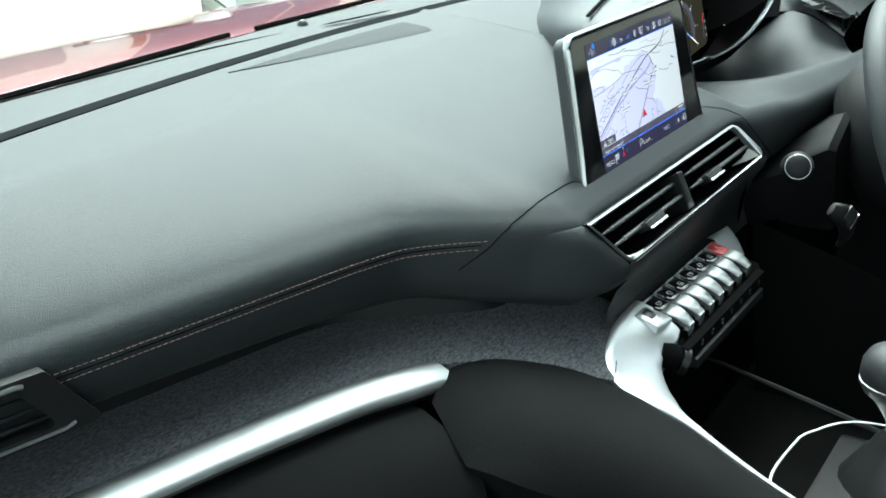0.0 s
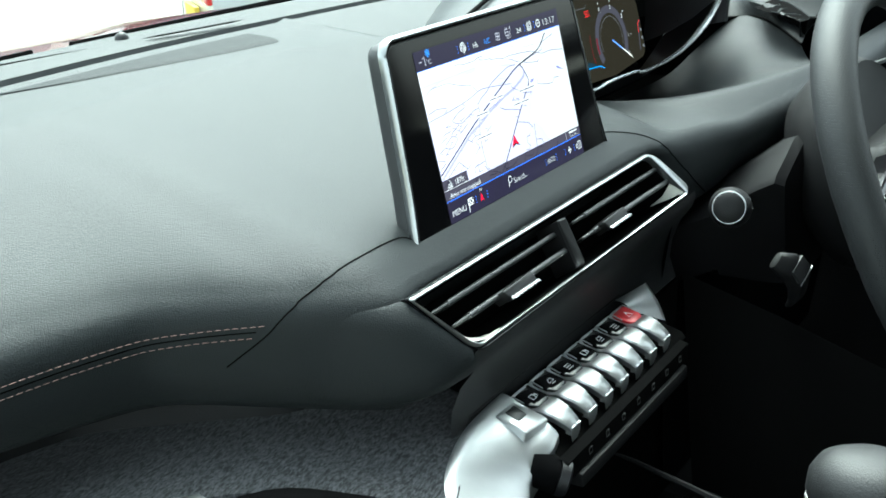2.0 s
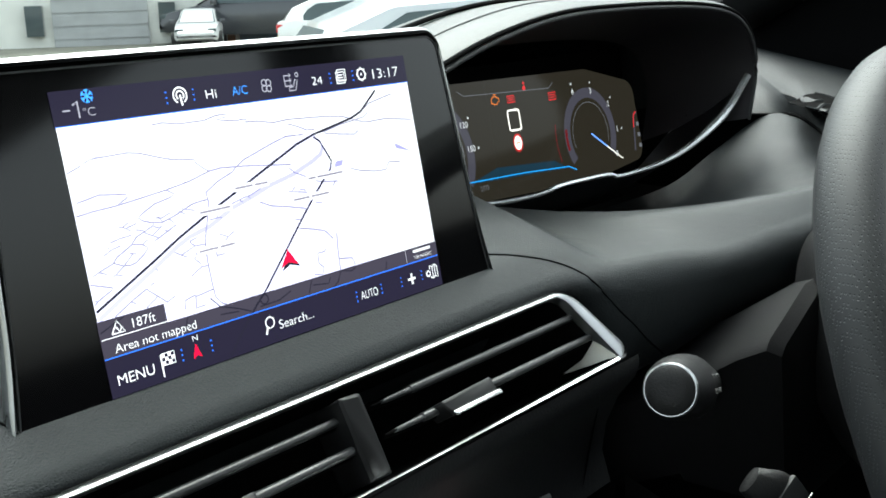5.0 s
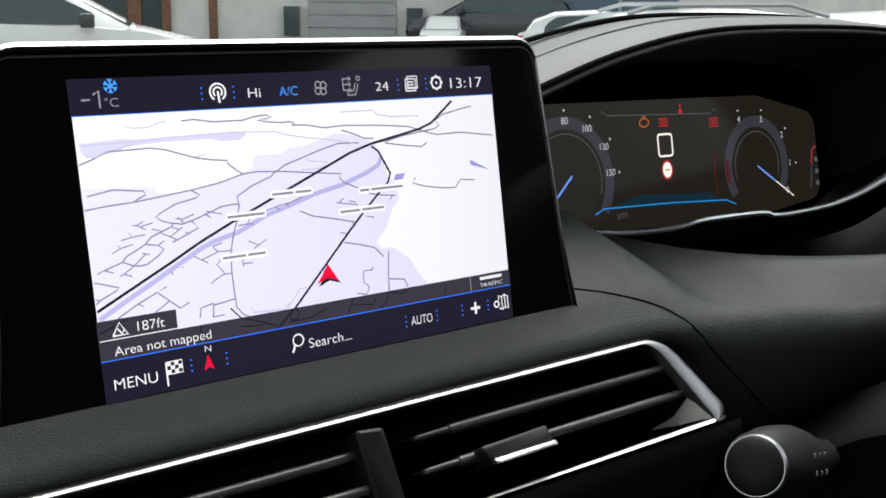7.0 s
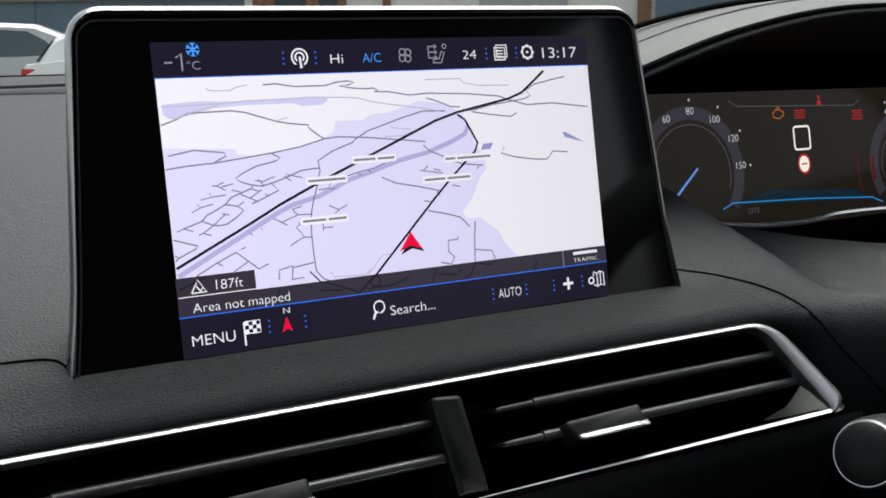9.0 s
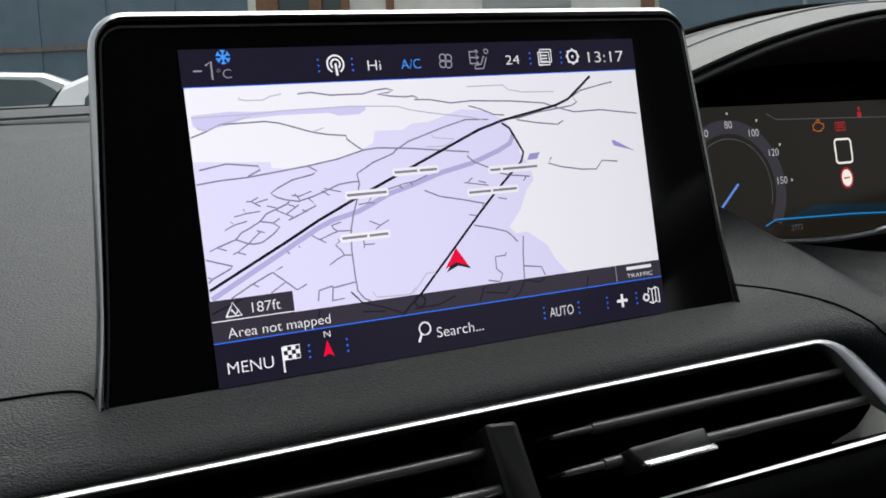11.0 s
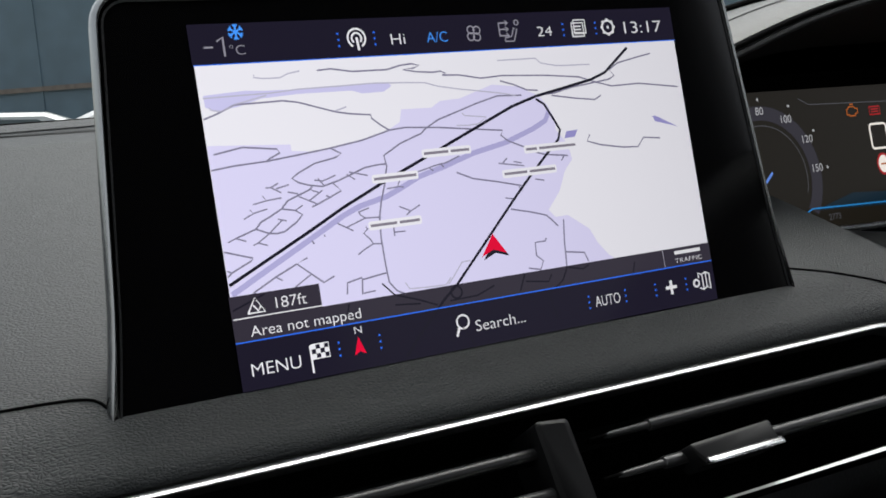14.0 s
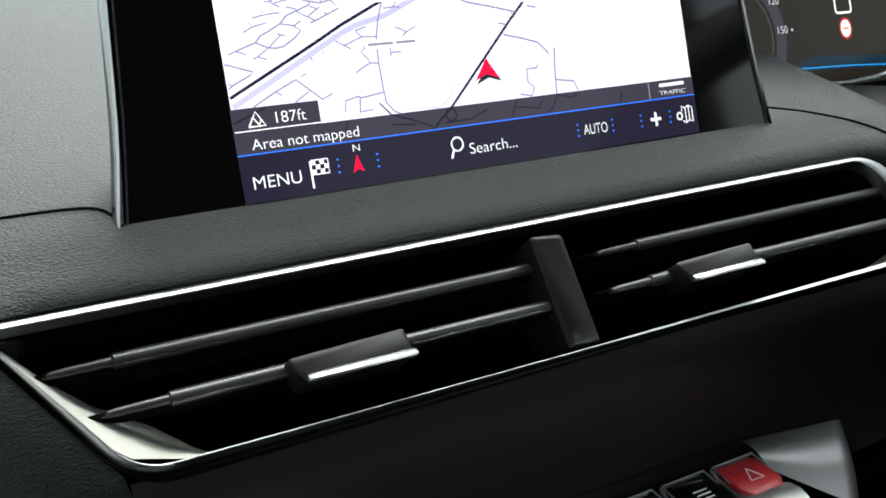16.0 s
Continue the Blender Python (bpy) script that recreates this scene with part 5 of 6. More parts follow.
CL_EMBER = glow("cluster_dim_red", (0.075, 0.006, 0.008), DIM)
CL_AMBER = glow("cluster_amber", (0.40, 0.10, 0.015), DIM)
CL_BLUE = glow("cluster_blue", (0.02, 0.20, 0.50), DIM)
CL_NEEDLE = glow("cluster_needle", (0.12, 0.25, 0.70), DIM)
display = part("display", slab(rounded([(-0.175, -0.036, 0.012), (-0.175, 0.044, 0.012), (0.10, 0.040, 0.03), (0.168, 0.024, 0.014), (0.170, -0.040, 0.012), (0.09, -0.0475, 0.02)]), -0.006, -0.0006, C), CL_BG, cluster, "dimly lit brownish display")
for c, r in (((-93, -6), 31), ((95.5, -11.0), 34)):
    arc("dial_band", c, r - 1.5 if r == 34 else r + 6, -35, 215, 8, 1, CL_DIM, display, C, 40)
    arc("dial_ring", c, r - 9 if r == 34 else r - 1, -20, 200, 0.5, 2, CL_SOFT, display, C, 40)
arc("red_zone", (95.5, -11.0), 48, 165, 200, 1.0, 2, CL_EMBER, display, C)
arc("red_zone", (95.5, -11.0), 34, 168, 196, 3.0, 2, CL_EMBER, display, C)
for txt, x, y in (("80", -93.5, 30), ("100", -75.6, 24.2), ("120", -62, 11.8), ("150", -58, -5.2), ("60", -112, 26)):
    lettering(txt, x, y, 4.3, CL_TXT, display, C, 4)
for txt, x, y in (("4", 77.0, 21.6), ("3", 102.6, 20.2), ("2", 125.3, 7.6), ("1", 134.2, -14.0), ("0", 127.3, -33.6)):
    lettering(txt, x, y, 4.6, CL_TXT, display, C, 4)
for x, y in ((-90.6, 38.6), (-68.5, 33.5), (-52.5, 18.2), (-46.5, -3.5), (78.2, 30), (104.8, 29), (131.5, 14.2), (141.5, -12.2)):
    shape("tick", [(x - 0.7, y - 0.7), (x + 0.7, y - 0.7), (x + 0.7, y + 0.7), (x - 0.7, y + 0.7)], 4, CL_TXT, display, C)
band("needle", [(-88.6, -2.6), (-108, -19.5)], 1.5, 5, CL_NEEDLE, display, C)
band("needle", [(95.8, -11.1), (116, -24.0)], 1.3, 5, CL_NEEDLE, display, C)
band("needle", [(115.5, -23.6), (136, -36.5)], 0.8, 5, CL_WHITE, display, C)
sq = [(p.x * 1000, p.y * 1000) for p in rounded([(-0.0075, 0.0036, 0.002), (-0.0075, 0.0182, 0.002), (0.0062, 0.0180, 0.002), (0.0062, 0.0034, 0.002)], 4)]
band("gear_box_symbol", sq + [sq[0], sq[1]], 1.3, 4, CL_WHITE, display, C)
shape("stop_symbol", [(-0.7 + 5.6 * math.cos(a), -5.9 + 6.6 * math.sin(a)) for a in [2 * math.pi * k / 24 for k in range(24)]], 4, CL_RED, display, C)
shape("stop_symbol", [(-0.7 + 4.3 * math.cos(a), -5.9 + 5.2 * math.sin(a)) for a in [2 * math.pi * k / 24 for k in range(24)]], 5, CL_WHITE, display, C)
band("stop_symbol", [(-3.2, -5.9), (1.8, -5.9)], 1.0, 6, CL_AMBER, display, C)
engine = [(-23.6, 25.0), (-22.0, 25.0), (-21.2, 24.2), (-17.2, 24.2), (-16.4, 25.6), (-14.8, 25.6), (-14.8, 28.4), (-16.4, 28.4), (-17.6, 29.6), (-21.6, 29.6), (-22.4, 28.2), (-23.6, 28.2)]
band("warning_lamp", engine + engine[:2], 0.8, 4, CL_AMBER, display, C)
band("warning_lamp", [(-20.6, 31.0), (-17.6, 31.0)], 0.8, 4, CL_AMBER, display, C)
for x0, x1, y0, y1 in ((-5, 3.5, 23.8, 28.4), (46.5, 55.5, 20.6, 26.0)):
    band("warning_lamp", [(x0, y0), (x1, y0), (x1, y1), (x0, y1), (x0, y0), (x1, y0)], 0.9, 4, CL_RED, display, C)
    for y in (y0 + (y1 - y0) * 0.36, y0 + (y1 - y0) * 0.68):
        band("warning_lamp", [(x0 + 1.2, y), (x1 - 1.2, y)], 0.8, 4, CL_RED, display, C)
shape("warning_lamp", [(15.4, 31.0), (18.8, 31.0), (19.0, 33.6), (17.6, 34.4), (17.1, 34.4), (15.2, 33.6)], 4, CL_RED, display, C)
shape("warning_lamp", [(17.1 + 1.1 * math.cos(a), 36.2 + 1.2 * math.sin(a)) for a in [2 * math.pi * k / 12 for k in range(12)]], 4, CL_RED, display, C)
band("divider_line", [(-60, 37), (-53, 33.2), (48, 29.6), (54, 33)], 0.5, 3, CL_SOFT, display, C)
band("base_line", [(-71.4, -28.8), (-63.5, -25.8), (0, -28.2), (58, -32.0), (68, -36.0)], 0.85, 4, CL_BLUE, display, C)
shape("base_glow", [(-62, -27), (58, -33), (40, -25), (-30, -20)], 2, glow("cluster_blue_haze", (0.006, 0.018, 0.03), DIM), display, C)
lettering("2773", -52, -33.6, 3.4, CL_SOFT, display, C, 4)
band("fuel_gauge", [(158, -33), (163, -3), (168, -2)], 2.2, 3, CL_DIM, display, C)
band("fuel_gauge", [(160.5, -14), (162.5, -4), (167, -1)], 1.2, 4, CL_RED, display, C)
for y in (-13, -22, -31):
    shape("fuel_mark", [(165, y), (169, y - 0.3), (169, y + 3), (165, y + 3.3)], 4, CL_SOFT, display, C)

BROW = smooth_line([(0.112, 0, 1.048), (0.114, 0, 1.063), (0.128, 0, 1.0748), (0.158, 0, 1.0855), (0.212, 0, 1.1012), (0.277, 0, 1.1117), (0.353, 0, 1.1138), (0.44, 0, 1.112),
                    (0.50, 0, 1.106), (0.532, 0, 1.094), (0.549, 0, 1.075), (0.553, 0, 1.052), (0.545, 0, 1.02)], 60)


def brow(y, grow, drop, left=0.112):
    """The hood's arch at depth y, grown outwards by grow and lowered by drop."""
    out = []
    for p in BROW:
        x = 0.553 - (0.553 - p.x) * (0.553 - left) / 0.441
        out.append(Vector((0.35 + (x - 0.35) * (1 + grow / 0.2), y, p.z + grow - drop)))
    return out


# charcoal paled so its colour carries display glow and glare under the hood
HOOD_LINING = material("hood_lining_with_glow", (0.026, 0.024, 0.027), 0.55, spec=0.3, mottle=0.08, mottle_scale=40)
part("hood_liner", loft([brow(0.158, -0.006, 0.018), brow(0.12, -0.003, 0.006), brow(0.068, 0.0, 0.0), brow(0.064, 0.0015, 0.0)]), HOOD_LINING, cluster)
part("hood_shell", loft([brow(0.064, 0.0015, 0.0), brow(0.0645, 0.004, 0.0), brow(0.07, 0.006, 0.0), brow(0.10, 0.008, 0.0), brow(0.15, 0.008, 0.002, 0.125), brow(0.2, 0.007, 0.012, 0.18), brow(0.26, 0.006, 0.026, 0.25), brow(0.34, 0.004, 0.055, 0.33)]), HOOD, cluster)
# near-black rod laid on the shell as the shade of a groove
part("hood_groove", tube(brow(0.125, 0.0080, 0.0)[5:52], 0.0026, 8, flat=0.6), DEEP, cluster, "near-black strip as the groove's shade")
part("hood_crease", tube(brow(0.092, 0.0075, 0.0)[6:34], [0.0016 * math.sin(math.pi * (i + 0.5) / 28) for i in range(28)], 8, flat=0.6), HOOD, cluster)
part("hood_lip", tube(brow(0.0635, 0.0, 0.0), 0.0015, 8), PLASTIC_SOFT, cluster)
# near-black rod as the shade between lip and shell
part("lip_gap", tube(brow(0.0640, 0.0026, 0.0), 0.0012, 8), DEEP, cluster, "near-black strip as the shade behind the lip")
# plate coloured near black for the shade behind the display
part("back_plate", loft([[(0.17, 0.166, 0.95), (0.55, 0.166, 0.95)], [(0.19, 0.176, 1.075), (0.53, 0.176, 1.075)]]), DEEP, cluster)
part("chrome_strip", tube(smooth_line([(0.19, 0.128, 1.004), (0.225, 0.120, 0.999), (0.27, 0.108, 0.9945), (0.305, 0.099, 0.9955), (0.325, 0.096, 0.9985), (0.38, 0.094, 0.9975), (0.395, 0.092, 0.9945), (0.45, 0.088, 0.997), (0.49, 0.082, 1.008), (0.53, 0.076, 1.028), (0.553, 0.070, 1.054)], 50), [0.0018 + 0.0022 * max(0.0, (i - 30) / 19) for i in range(50)], 8), BRIGHT, cluster)
part("lower_cowl", loft([[Vector(p) + Vector((0, 0.004, -0.002)), Vector(p) + Vector((0.0, 0.03, -0.02)), Vector(p) + Vector((0, 0.06, -0.035))] for p in smooth_line([(0.19, 0.128, 1.004), (0.27, 0.108, 0.9945), (0.38, 0.094, 0.9965), (0.45, 0.088, 0.997), (0.49, 0.082, 1.008), (0.556, 0.071, 1.05)], 24)]), BLACK, cluster)

# ---- steering wheel and column ----
W = Matrix.Translation((0.334, -0.189, 0.936)) @ Matrix.Rotation(radians(-22.7), 4, "X") @ Matrix.Rotation(radians(90), 4, "X")
WC = Matrix.Translation((0.366, -0.165, 0.94)) @ Matrix.Rotation(radians(-24), 4, "X") @ Matrix.Rotation(radians(90), 4, "X")
wheel = thing("steering_wheel", (0.334, -0.189, 0.77), "small black steering wheel with perforated leather rim", "steering wheel")


def perforated():
    m = material("perforated_leather", (0.027, 0.0288, 0.030), 0.55, spec=0.36, mottle=0.1, mottle_scale=30)
    nt = m.node_tree
    b = nt.nodes["Principled BSDF"]
    co = nt.nodes.new("ShaderNodeTexCoord")
    v = nt.nodes.new("ShaderNodeTexVoronoi")
    v.inputs["Scale"].default_value, v.inputs["Randomness"].default_value = 560, 0.1
    nt.links.new(co.outputs["Object"], v.inputs["Vector"])
    r = nt.nodes.new("ShaderNodeMapRange")
    r.inputs["From Min"].default_value, r.inputs["From Max"].default_value = 0.22, 0.32
    nt.links.new(v.outputs["Distance"], r.inputs["Value"])
    bp = nt.nodes.new("ShaderNodeBump")
    bp.inputs["Strength"].default_value, bp.inputs["Distance"].default_value = 0.6, 0.0006
    nt.links.new(r.outputs[0], bp.inputs["Height"])
    nt.links.new(bp.outputs[0], b.inputs["Normal"])
    return m


def power(c, n):
    return math.copysign(abs(c) ** (2 / n), c)


# a rim with flattened top and bottom, gloss black spokes with key pads
rim = [W @ Vector((0.1815 * power(math.cos(a), 2.3), 0.160 * power(math.sin(a), 2.3), 0)) for a in [2 * math.pi * k / 96 for k in range(96)]]
part("rim", tube(rim, 0.0164, 16, closed=True), perforated(), wheel)
part("hub", slab(rounded([(-0.075, -0.06, 0.03), (-0.085, 0.045, 0.03), (0.085, 0.045, 0.03), (0.075, -0.06, 0.03)]), -0.03, 0.02, W, 0.008), PLASTIC, wheel)
for s in (-1, 1):
    part("spoke", slab([Vector(p) for p in ((s * 0.075, -0.045), (s * 0.168, -0.026), (s * 0.170, 0.020), (s * 0.075, 0.038))], -0.012, 0.006, W, 0.003), GLOSS, wheel, "gloss black spoke")
    outline = rounded([(s * u, v, 0.007) for u, v in ((0.090, -0.026), (0.090, 0.026), (0.136, 0.018), (0.136, -0.018))], 4)
    keypad = part("key_pad", slab(outline, 0.004, 0.011, W, 0.0015), BLACK, wheel)
    part("pad_edge", tube([W @ Vector((p[0], p[1], 0.0105)) for p in outline], 0.0013, 6, closed=True), CHROME, keypad, "chrome edge")
    part("pad_key", slab(rounded([(s * u, v, 0.003) for u, v in ((0.100, -0.012), (0.100, 0.012), (0.126, 0.009), (0.126, -0.009))], 3), 0.010, 0.0125, W, 0.0008), PLASTIC, keypad)
    part("spoke_trim", slab([Vector(p) for p in ((s * 0.080, -0.058), (s * 0.160, -0.034), (s * 0.163, -0.027), (s * 0.080, -0.046))], -0.002, 0.009, W, 0.002), SILVER, wheel, "satin silver spoke trim")
COVER = material("black_column_cover", (0.0055, 0.0055, 0.006), 0.55, spec=0.10, mottle=0.1, mottle_scale=40, grain=0.2, grain_scale=900)
column = thing("steering_column", (0.36, -0.05, 0.85), "black steering column shroud", "steering column")
crow = []
for y, xl, zt, zb in ((0.0, 0.208, 0.900, 0.86), (-0.05, 0.217, 0.922, 0.85), (-0.08, 0.226, 0.943, 0.846), (-0.094, 0.230, 0.950, 0.845), (-0.101, 0.234, 0.947, 0.845), (-0.104, 0.245, 0.938, 0.85)):
    xr = 0.732 - xl
    crow.append([Vector(p) for p in ((xl + 0.048, y, zt + 0.021), (xl + 0.004, y, zt + 0.001), (xl, y, zt - 0.004), (xl + 0.008, y, zt - 0.055), (xl + 0.014, y, zb + 0.01), (xl + 0.05, y, zb), (xr - 0.05, y, zb), (xr - 0.014, y, zb + 0.01), (xr - 0.008, y, zt - 0.055), (xr, y, zt - 0.004), (xr - 0.004, y, zt + 0.001), (xr - 0.048, y, zt + 0.021))])
part("shroud", loft(crow, close=True, cap=True), COVER, column, sharp=30)
crow = []
for w, r in ((-0.085, 0.050), (-0.07, 0.088), (-0.045, 0.104), (-0.018, 0.106), (-0.008, 0.098)):
    crow.append([WC @ Vector((r * math.cos(a), r * 0.92 * math.sin(a), w)) for a in [2 * math.pi * k / 40 for k in range(40)]])
part("collar", loft(crow, close=True, cap=True), PLASTIC, column)
# knee bolster darkened by colour for the shade below the dash
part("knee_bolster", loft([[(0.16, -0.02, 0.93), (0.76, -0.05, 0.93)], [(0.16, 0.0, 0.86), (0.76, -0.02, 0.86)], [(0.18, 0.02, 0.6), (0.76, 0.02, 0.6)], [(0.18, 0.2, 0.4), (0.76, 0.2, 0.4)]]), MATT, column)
stalk = thing("column_stalk", (0.2, -0.06, 0.94), "black wiper stalk with chrome-ringed end cap", "stalk")
ax = Vector((0.132, -0.0925, 0.9555))
d = (Vector((0.25, -0.055, 0.915)) - ax).normalized()
part("arm", tube([ax, ax + d * 0.003, ax + d * 0.02, ax + d * 0.04, ax + d * 0.055, ax + d * 0.07, ax + d * 0.13], [0.0117, 0.0134, 0.0155, 0.0158, 0.0140, 0.0105, 0.008], 24), PLASTIC, stalk)
part("end_ring", tube([ax - d * 0.0012, ax - d * 0.0004, ax + d * 0.0012], [0.0118, 0.0122, 0.0124], 32), CHROME, stalk, "thin chrome ring")
part("end_cap", tube([ax - d * 0.0032, ax - d * 0.0026, ax - d * 0.001], [0.004, 0.0100, 0.0116], 32), PLASTIC, stalk)
STALK_PRINT = material("grey_stalk_print", (0.12, 0.12, 0.12), 0.6, mottle=0.05)
see = Vector((-0.34, -0.245, 0.17)).normalized()
see = (see - d * see.dot(d)).normalized()
across = d.cross(see)
for k in range(3):
    q = ax + d * (0.030 + 0.008 * k) + see * 0.0152
    for e in (-1, 1):
        part("symbol", tube([q + across * (0.0035 * e) - d * 0.0012, q + across * (0.0035 * e + 0.0016) + d * 0.0012], 0.0004, 5), STALK_PRINT, stalk)
        part("symbol", tube([q + across * (0.0035 * e + 0.0016) - d * 0.0012, q + across * (0.0035 * e) + d * 0.0012], 0.0004, 5), STALK_PRINT, stalk)
second = thing("cruise_stalk", (0.19, -0.14, 0.89), "small grey control pod below the stalk", "control stalk")
e0 = Vector((0.160, -0.140, 0.893))
prow = []
for p, w, h in (((0.158, -0.120, 0.910), 0.007, 0.004), ((0.164, -0.126, 0.905), 0.0105, 0.007), ((0.173, -0.130, 0.897), 0.011, 0.008), ((0.182, -0.131, 0.886), 0.0105, 0.009), ((0.189, -0.128, 0.872), 0.008, 0.008), ((0.192, -0.122, 0.862), 0.004, 0.005)):
    p, side, up = Vector(p), Vector((0.75, -0.2, 0.62)).normalized(), Vector((-0.35, -0.75, 0.3)).normalized()
    prow.append([p + side * w * math.cos(a) + up * h * math.copysign(abs(math.sin(a)) ** 0.6, math.sin(a)) for a in [2 * math.pi * k / 16 for k in range(16)]])
part("pod", loft(prow, close=True, cap=True), PLASTIC, second, sharp=60)
m2 = Matrix.Translation((0.1690, -0.1352, 0.9010)) @ Matrix(((0.75, 0.50, -0.35, 0), (-0.2, -0.30, -0.75, 0), (0.62, -0.78, 0.3, 0), (0, 0, 0, 1)))
part("roller", box(-0.0085, 0.0085, -0.007, 0.008, -0.003, 0.002, m2, 0.0018), SHELL, second, "satin grey rocker")
part("edge_glint", tube([m2 @ Vector((u, 0.0092, 0.001)) for u in (-0.009, 0.0, 0.010)], 0.0005, 6), SILVER, second)

# driver's outer vent
rv = thing("driver_air_vent", (0.58, -0.09, 0.97), "driver side air vent with chrome edge", "air vent")
R = plane_at((0.566, -0.101, 0.962), (0, 0.004, 0.03)) @ Matrix.Rotation(radians(-6), 4, "Z")
ro, ri = (rounded([(-0.12 - g, -0.018 - g, 0.004), (-0.125 - g, 0.02 + g, 0.004), (0.12 + g, 0.02 + g, 0.01), (0.11 + g, -0.018 - g, 0.01)]) for g in (0.002, -0.001))
part("surround", ring(ro, ri, -0.004, 0.003, R), CHROME, rv)
# shallow near-black plate, coloured as the shade of a deeper vent
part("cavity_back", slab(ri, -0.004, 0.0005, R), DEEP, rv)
for v in (0.007, -0.006):
    part("slat", tube([R @ Vector((u, v, 0.002)) for u in (-0.118, 0.0, 0.112)], 0.0018, 6), BLACK, rv)

# ---- shell of the car ----
deck = thing("scuttle", (0, 0.42, 1.06), "dark dash edge strip at the windscreen foot", "trim", kind="structure")
XS = [-0.76 + 0.08 * i for i in range(20)]
part("strip", loft([[(x, back_line(x)[0] + 0.017, back_line(x)[1] - 0.004), (x, back_line(x)[0] + 0.019, back_line(x)[1] + 0.001), (x, 0.40 - 0.12 * x * x, 1.0795 - 0.006 * abs(x)), (x, 0.437 - 0.1 * x * x, 1.0795 - 0.006 * abs(x)), (x, 0.441 - 0.1 * x * x, 1.07)] for x in XS]), LEATHER, deck)
part("gap", loft([[(x, back_line(x)[0] - 0.002, back_line(x)[1] - 0.001), (x, back_line(x)[0] + 0.008, back_line(x)[1] - 0.02), (x, back_line(x)[0] + 0.0195, back_line(x)[1] - 0.003)] for x in XS]), DEEP, deck)
part("glass_seal", tube([(x, 0.449 - 0.1 * x * x, 1.0735 - 0.006 * abs(x)) for x in XS], 0.004, 8), DEEP, deck)
part("cowl", loft([[(x, 0.452 - 0.1 * x * x, 1.072), (x, 0.475 - 0.1 * x * x, 1.066), (x, 0.50 - 0.12 * x * x, 1.06), (x, 0.53 - 0.14 * x * x, 1.04), (x, 0.56 - 0.14 * x * x, 0.98)] for x in XS]), PLASTIC_SOFT, deck)
part("wiper_arm", tube([(0.02, 0.478, 1.073), (0.35, 0.47, 1.074), (0.62, 0.45, 1.07)], 0.003, 6), DEEP, deck)
part("wiper_arm", tube([(-0.02, 0.48, 1.073), (-0.35, 0.472, 1.07), (-0.7, 0.44, 1.064)], 0.003, 6), DEEP, deck)
# defroster slots: flat near-black rods coloured as the shade inside them
for ends in (((-0.62, 0.415), (-0.45, 0.428), (-0.3, 0.4275), (-0.162, 0.424), (-0.089, 0.416), (-0.021, 0.402)), ((0.029, 0.392), (0.091, 0.3835), (0.141, 0.378))):
    line = smooth_line([(x, y, 1.0800 - 0.006 * abs(x)) for x, y in ends], 40)
    n = len(line) - 1
    part("defroster_slot", tube([p + Vector((0, 0, -0.0002)) for p in line], [0.0022 * min(1.0, (min(i, n - i) + 0.4) / 6) for i in range(n + 1)], 8, flat=0.35), DEEP, deck)
sensor = thing("light_sensor", (0.026, 0.414, 1.0785), "small black light sensor dome on the dash strip", "sensor")
part("dome", loft([[Vector((0.026 + r * math.cos(a), 0.414 + r * math.sin(a), z)) for a in [2 * math.pi * k / 16 for k in range(16)]] for r, z in ((0.0065, 1.0775), (0.006, 1.0815), (0.0035, 1.0845), (0.001, 1.0855))], close=True, cap=True), BLACK, sensor)
bonnet = thing("bonnet", (0, 0.9, 0.95), "glossy red car bonnet beyond the windscreen", "car bonnet")
part("panel", loft([[(x, y - 0.16 * x * x, z - 0.05 * x * x + 0.012 * math.exp(-((abs(x) - 0.45) / 0.1) ** 2)) for x in [-0.82 + 0.0683 * i for i in range(25)]] for y, z in ((0.545, 1.0), (0.56, 1.04), (0.6, 1.046), (0.7, 1.043), (0.9, 1.02), (1.1, 0.985), (1.25, 0.95), (1.33, 0.9), (1.35, 0.7), (1.35, 0.2))]), RED_PAINT, bonnet)
# roof lining and cabin walls stand out of view to limit light inside
roof = thing("headliner", (0, -1, 1.5), "plain black roof lining", "headliner", kind="structure")
part("lining", box(-1.1, 0.82, -2.2, -0.30, 1.49, 1.53), HEADLINER, roof)
rear = thing("cabin_wall", (0, -2, 1), "unseen plain dark cabin walls that limit the light", "wall", kind="structure")
part("wall_panel", box(-1.1, 0.82, -2.3, -2.2, 0.2, 1.08), PLASTIC, rear)
part("wall_upper", box(-1.1, 0.82, -2.3, -2.2, 1.08, 1.53), PLASTIC, rear)
# the passenger door stands open: sill, rear door and corner alone
part("left_sill", box(-1.15, -1.1, -0.95, 0.5, 0.2, 0.42), PLASTIC, rear)
part("left_wall_rear", box(-1.15, -1.1, -2.3, -0.95, 0.2, 1.05), PLASTIC, rear)
part("left_wall_corner", box(-1.15, -0.8, 0.5, 0.55, 0.2, 1.06), PLASTIC, rear)
part("left_wall_pillar", box(-1.15, -1.1, -1.05, -0.95, 1.05, 1.53), PLASTIC, rear)
part("side_wall", box(0.82, 0.87, -2.3, 0.6, 0.2, 1.05), PLASTIC, rear)
part("side_wall_upper", box(0.82, 0.87, -0.9, -0.75, 1.05, 1.53), PLASTIC, rear)
part("floor_panel", box(-1.1, 0.82, -2.3, 0.6, 0.18, 0.22), PLASTIC, rear)
part("bulkhead", box(-0.77, 0.82, 0.48, 0.52, 0.2, 1.045), PLASTIC, rear)
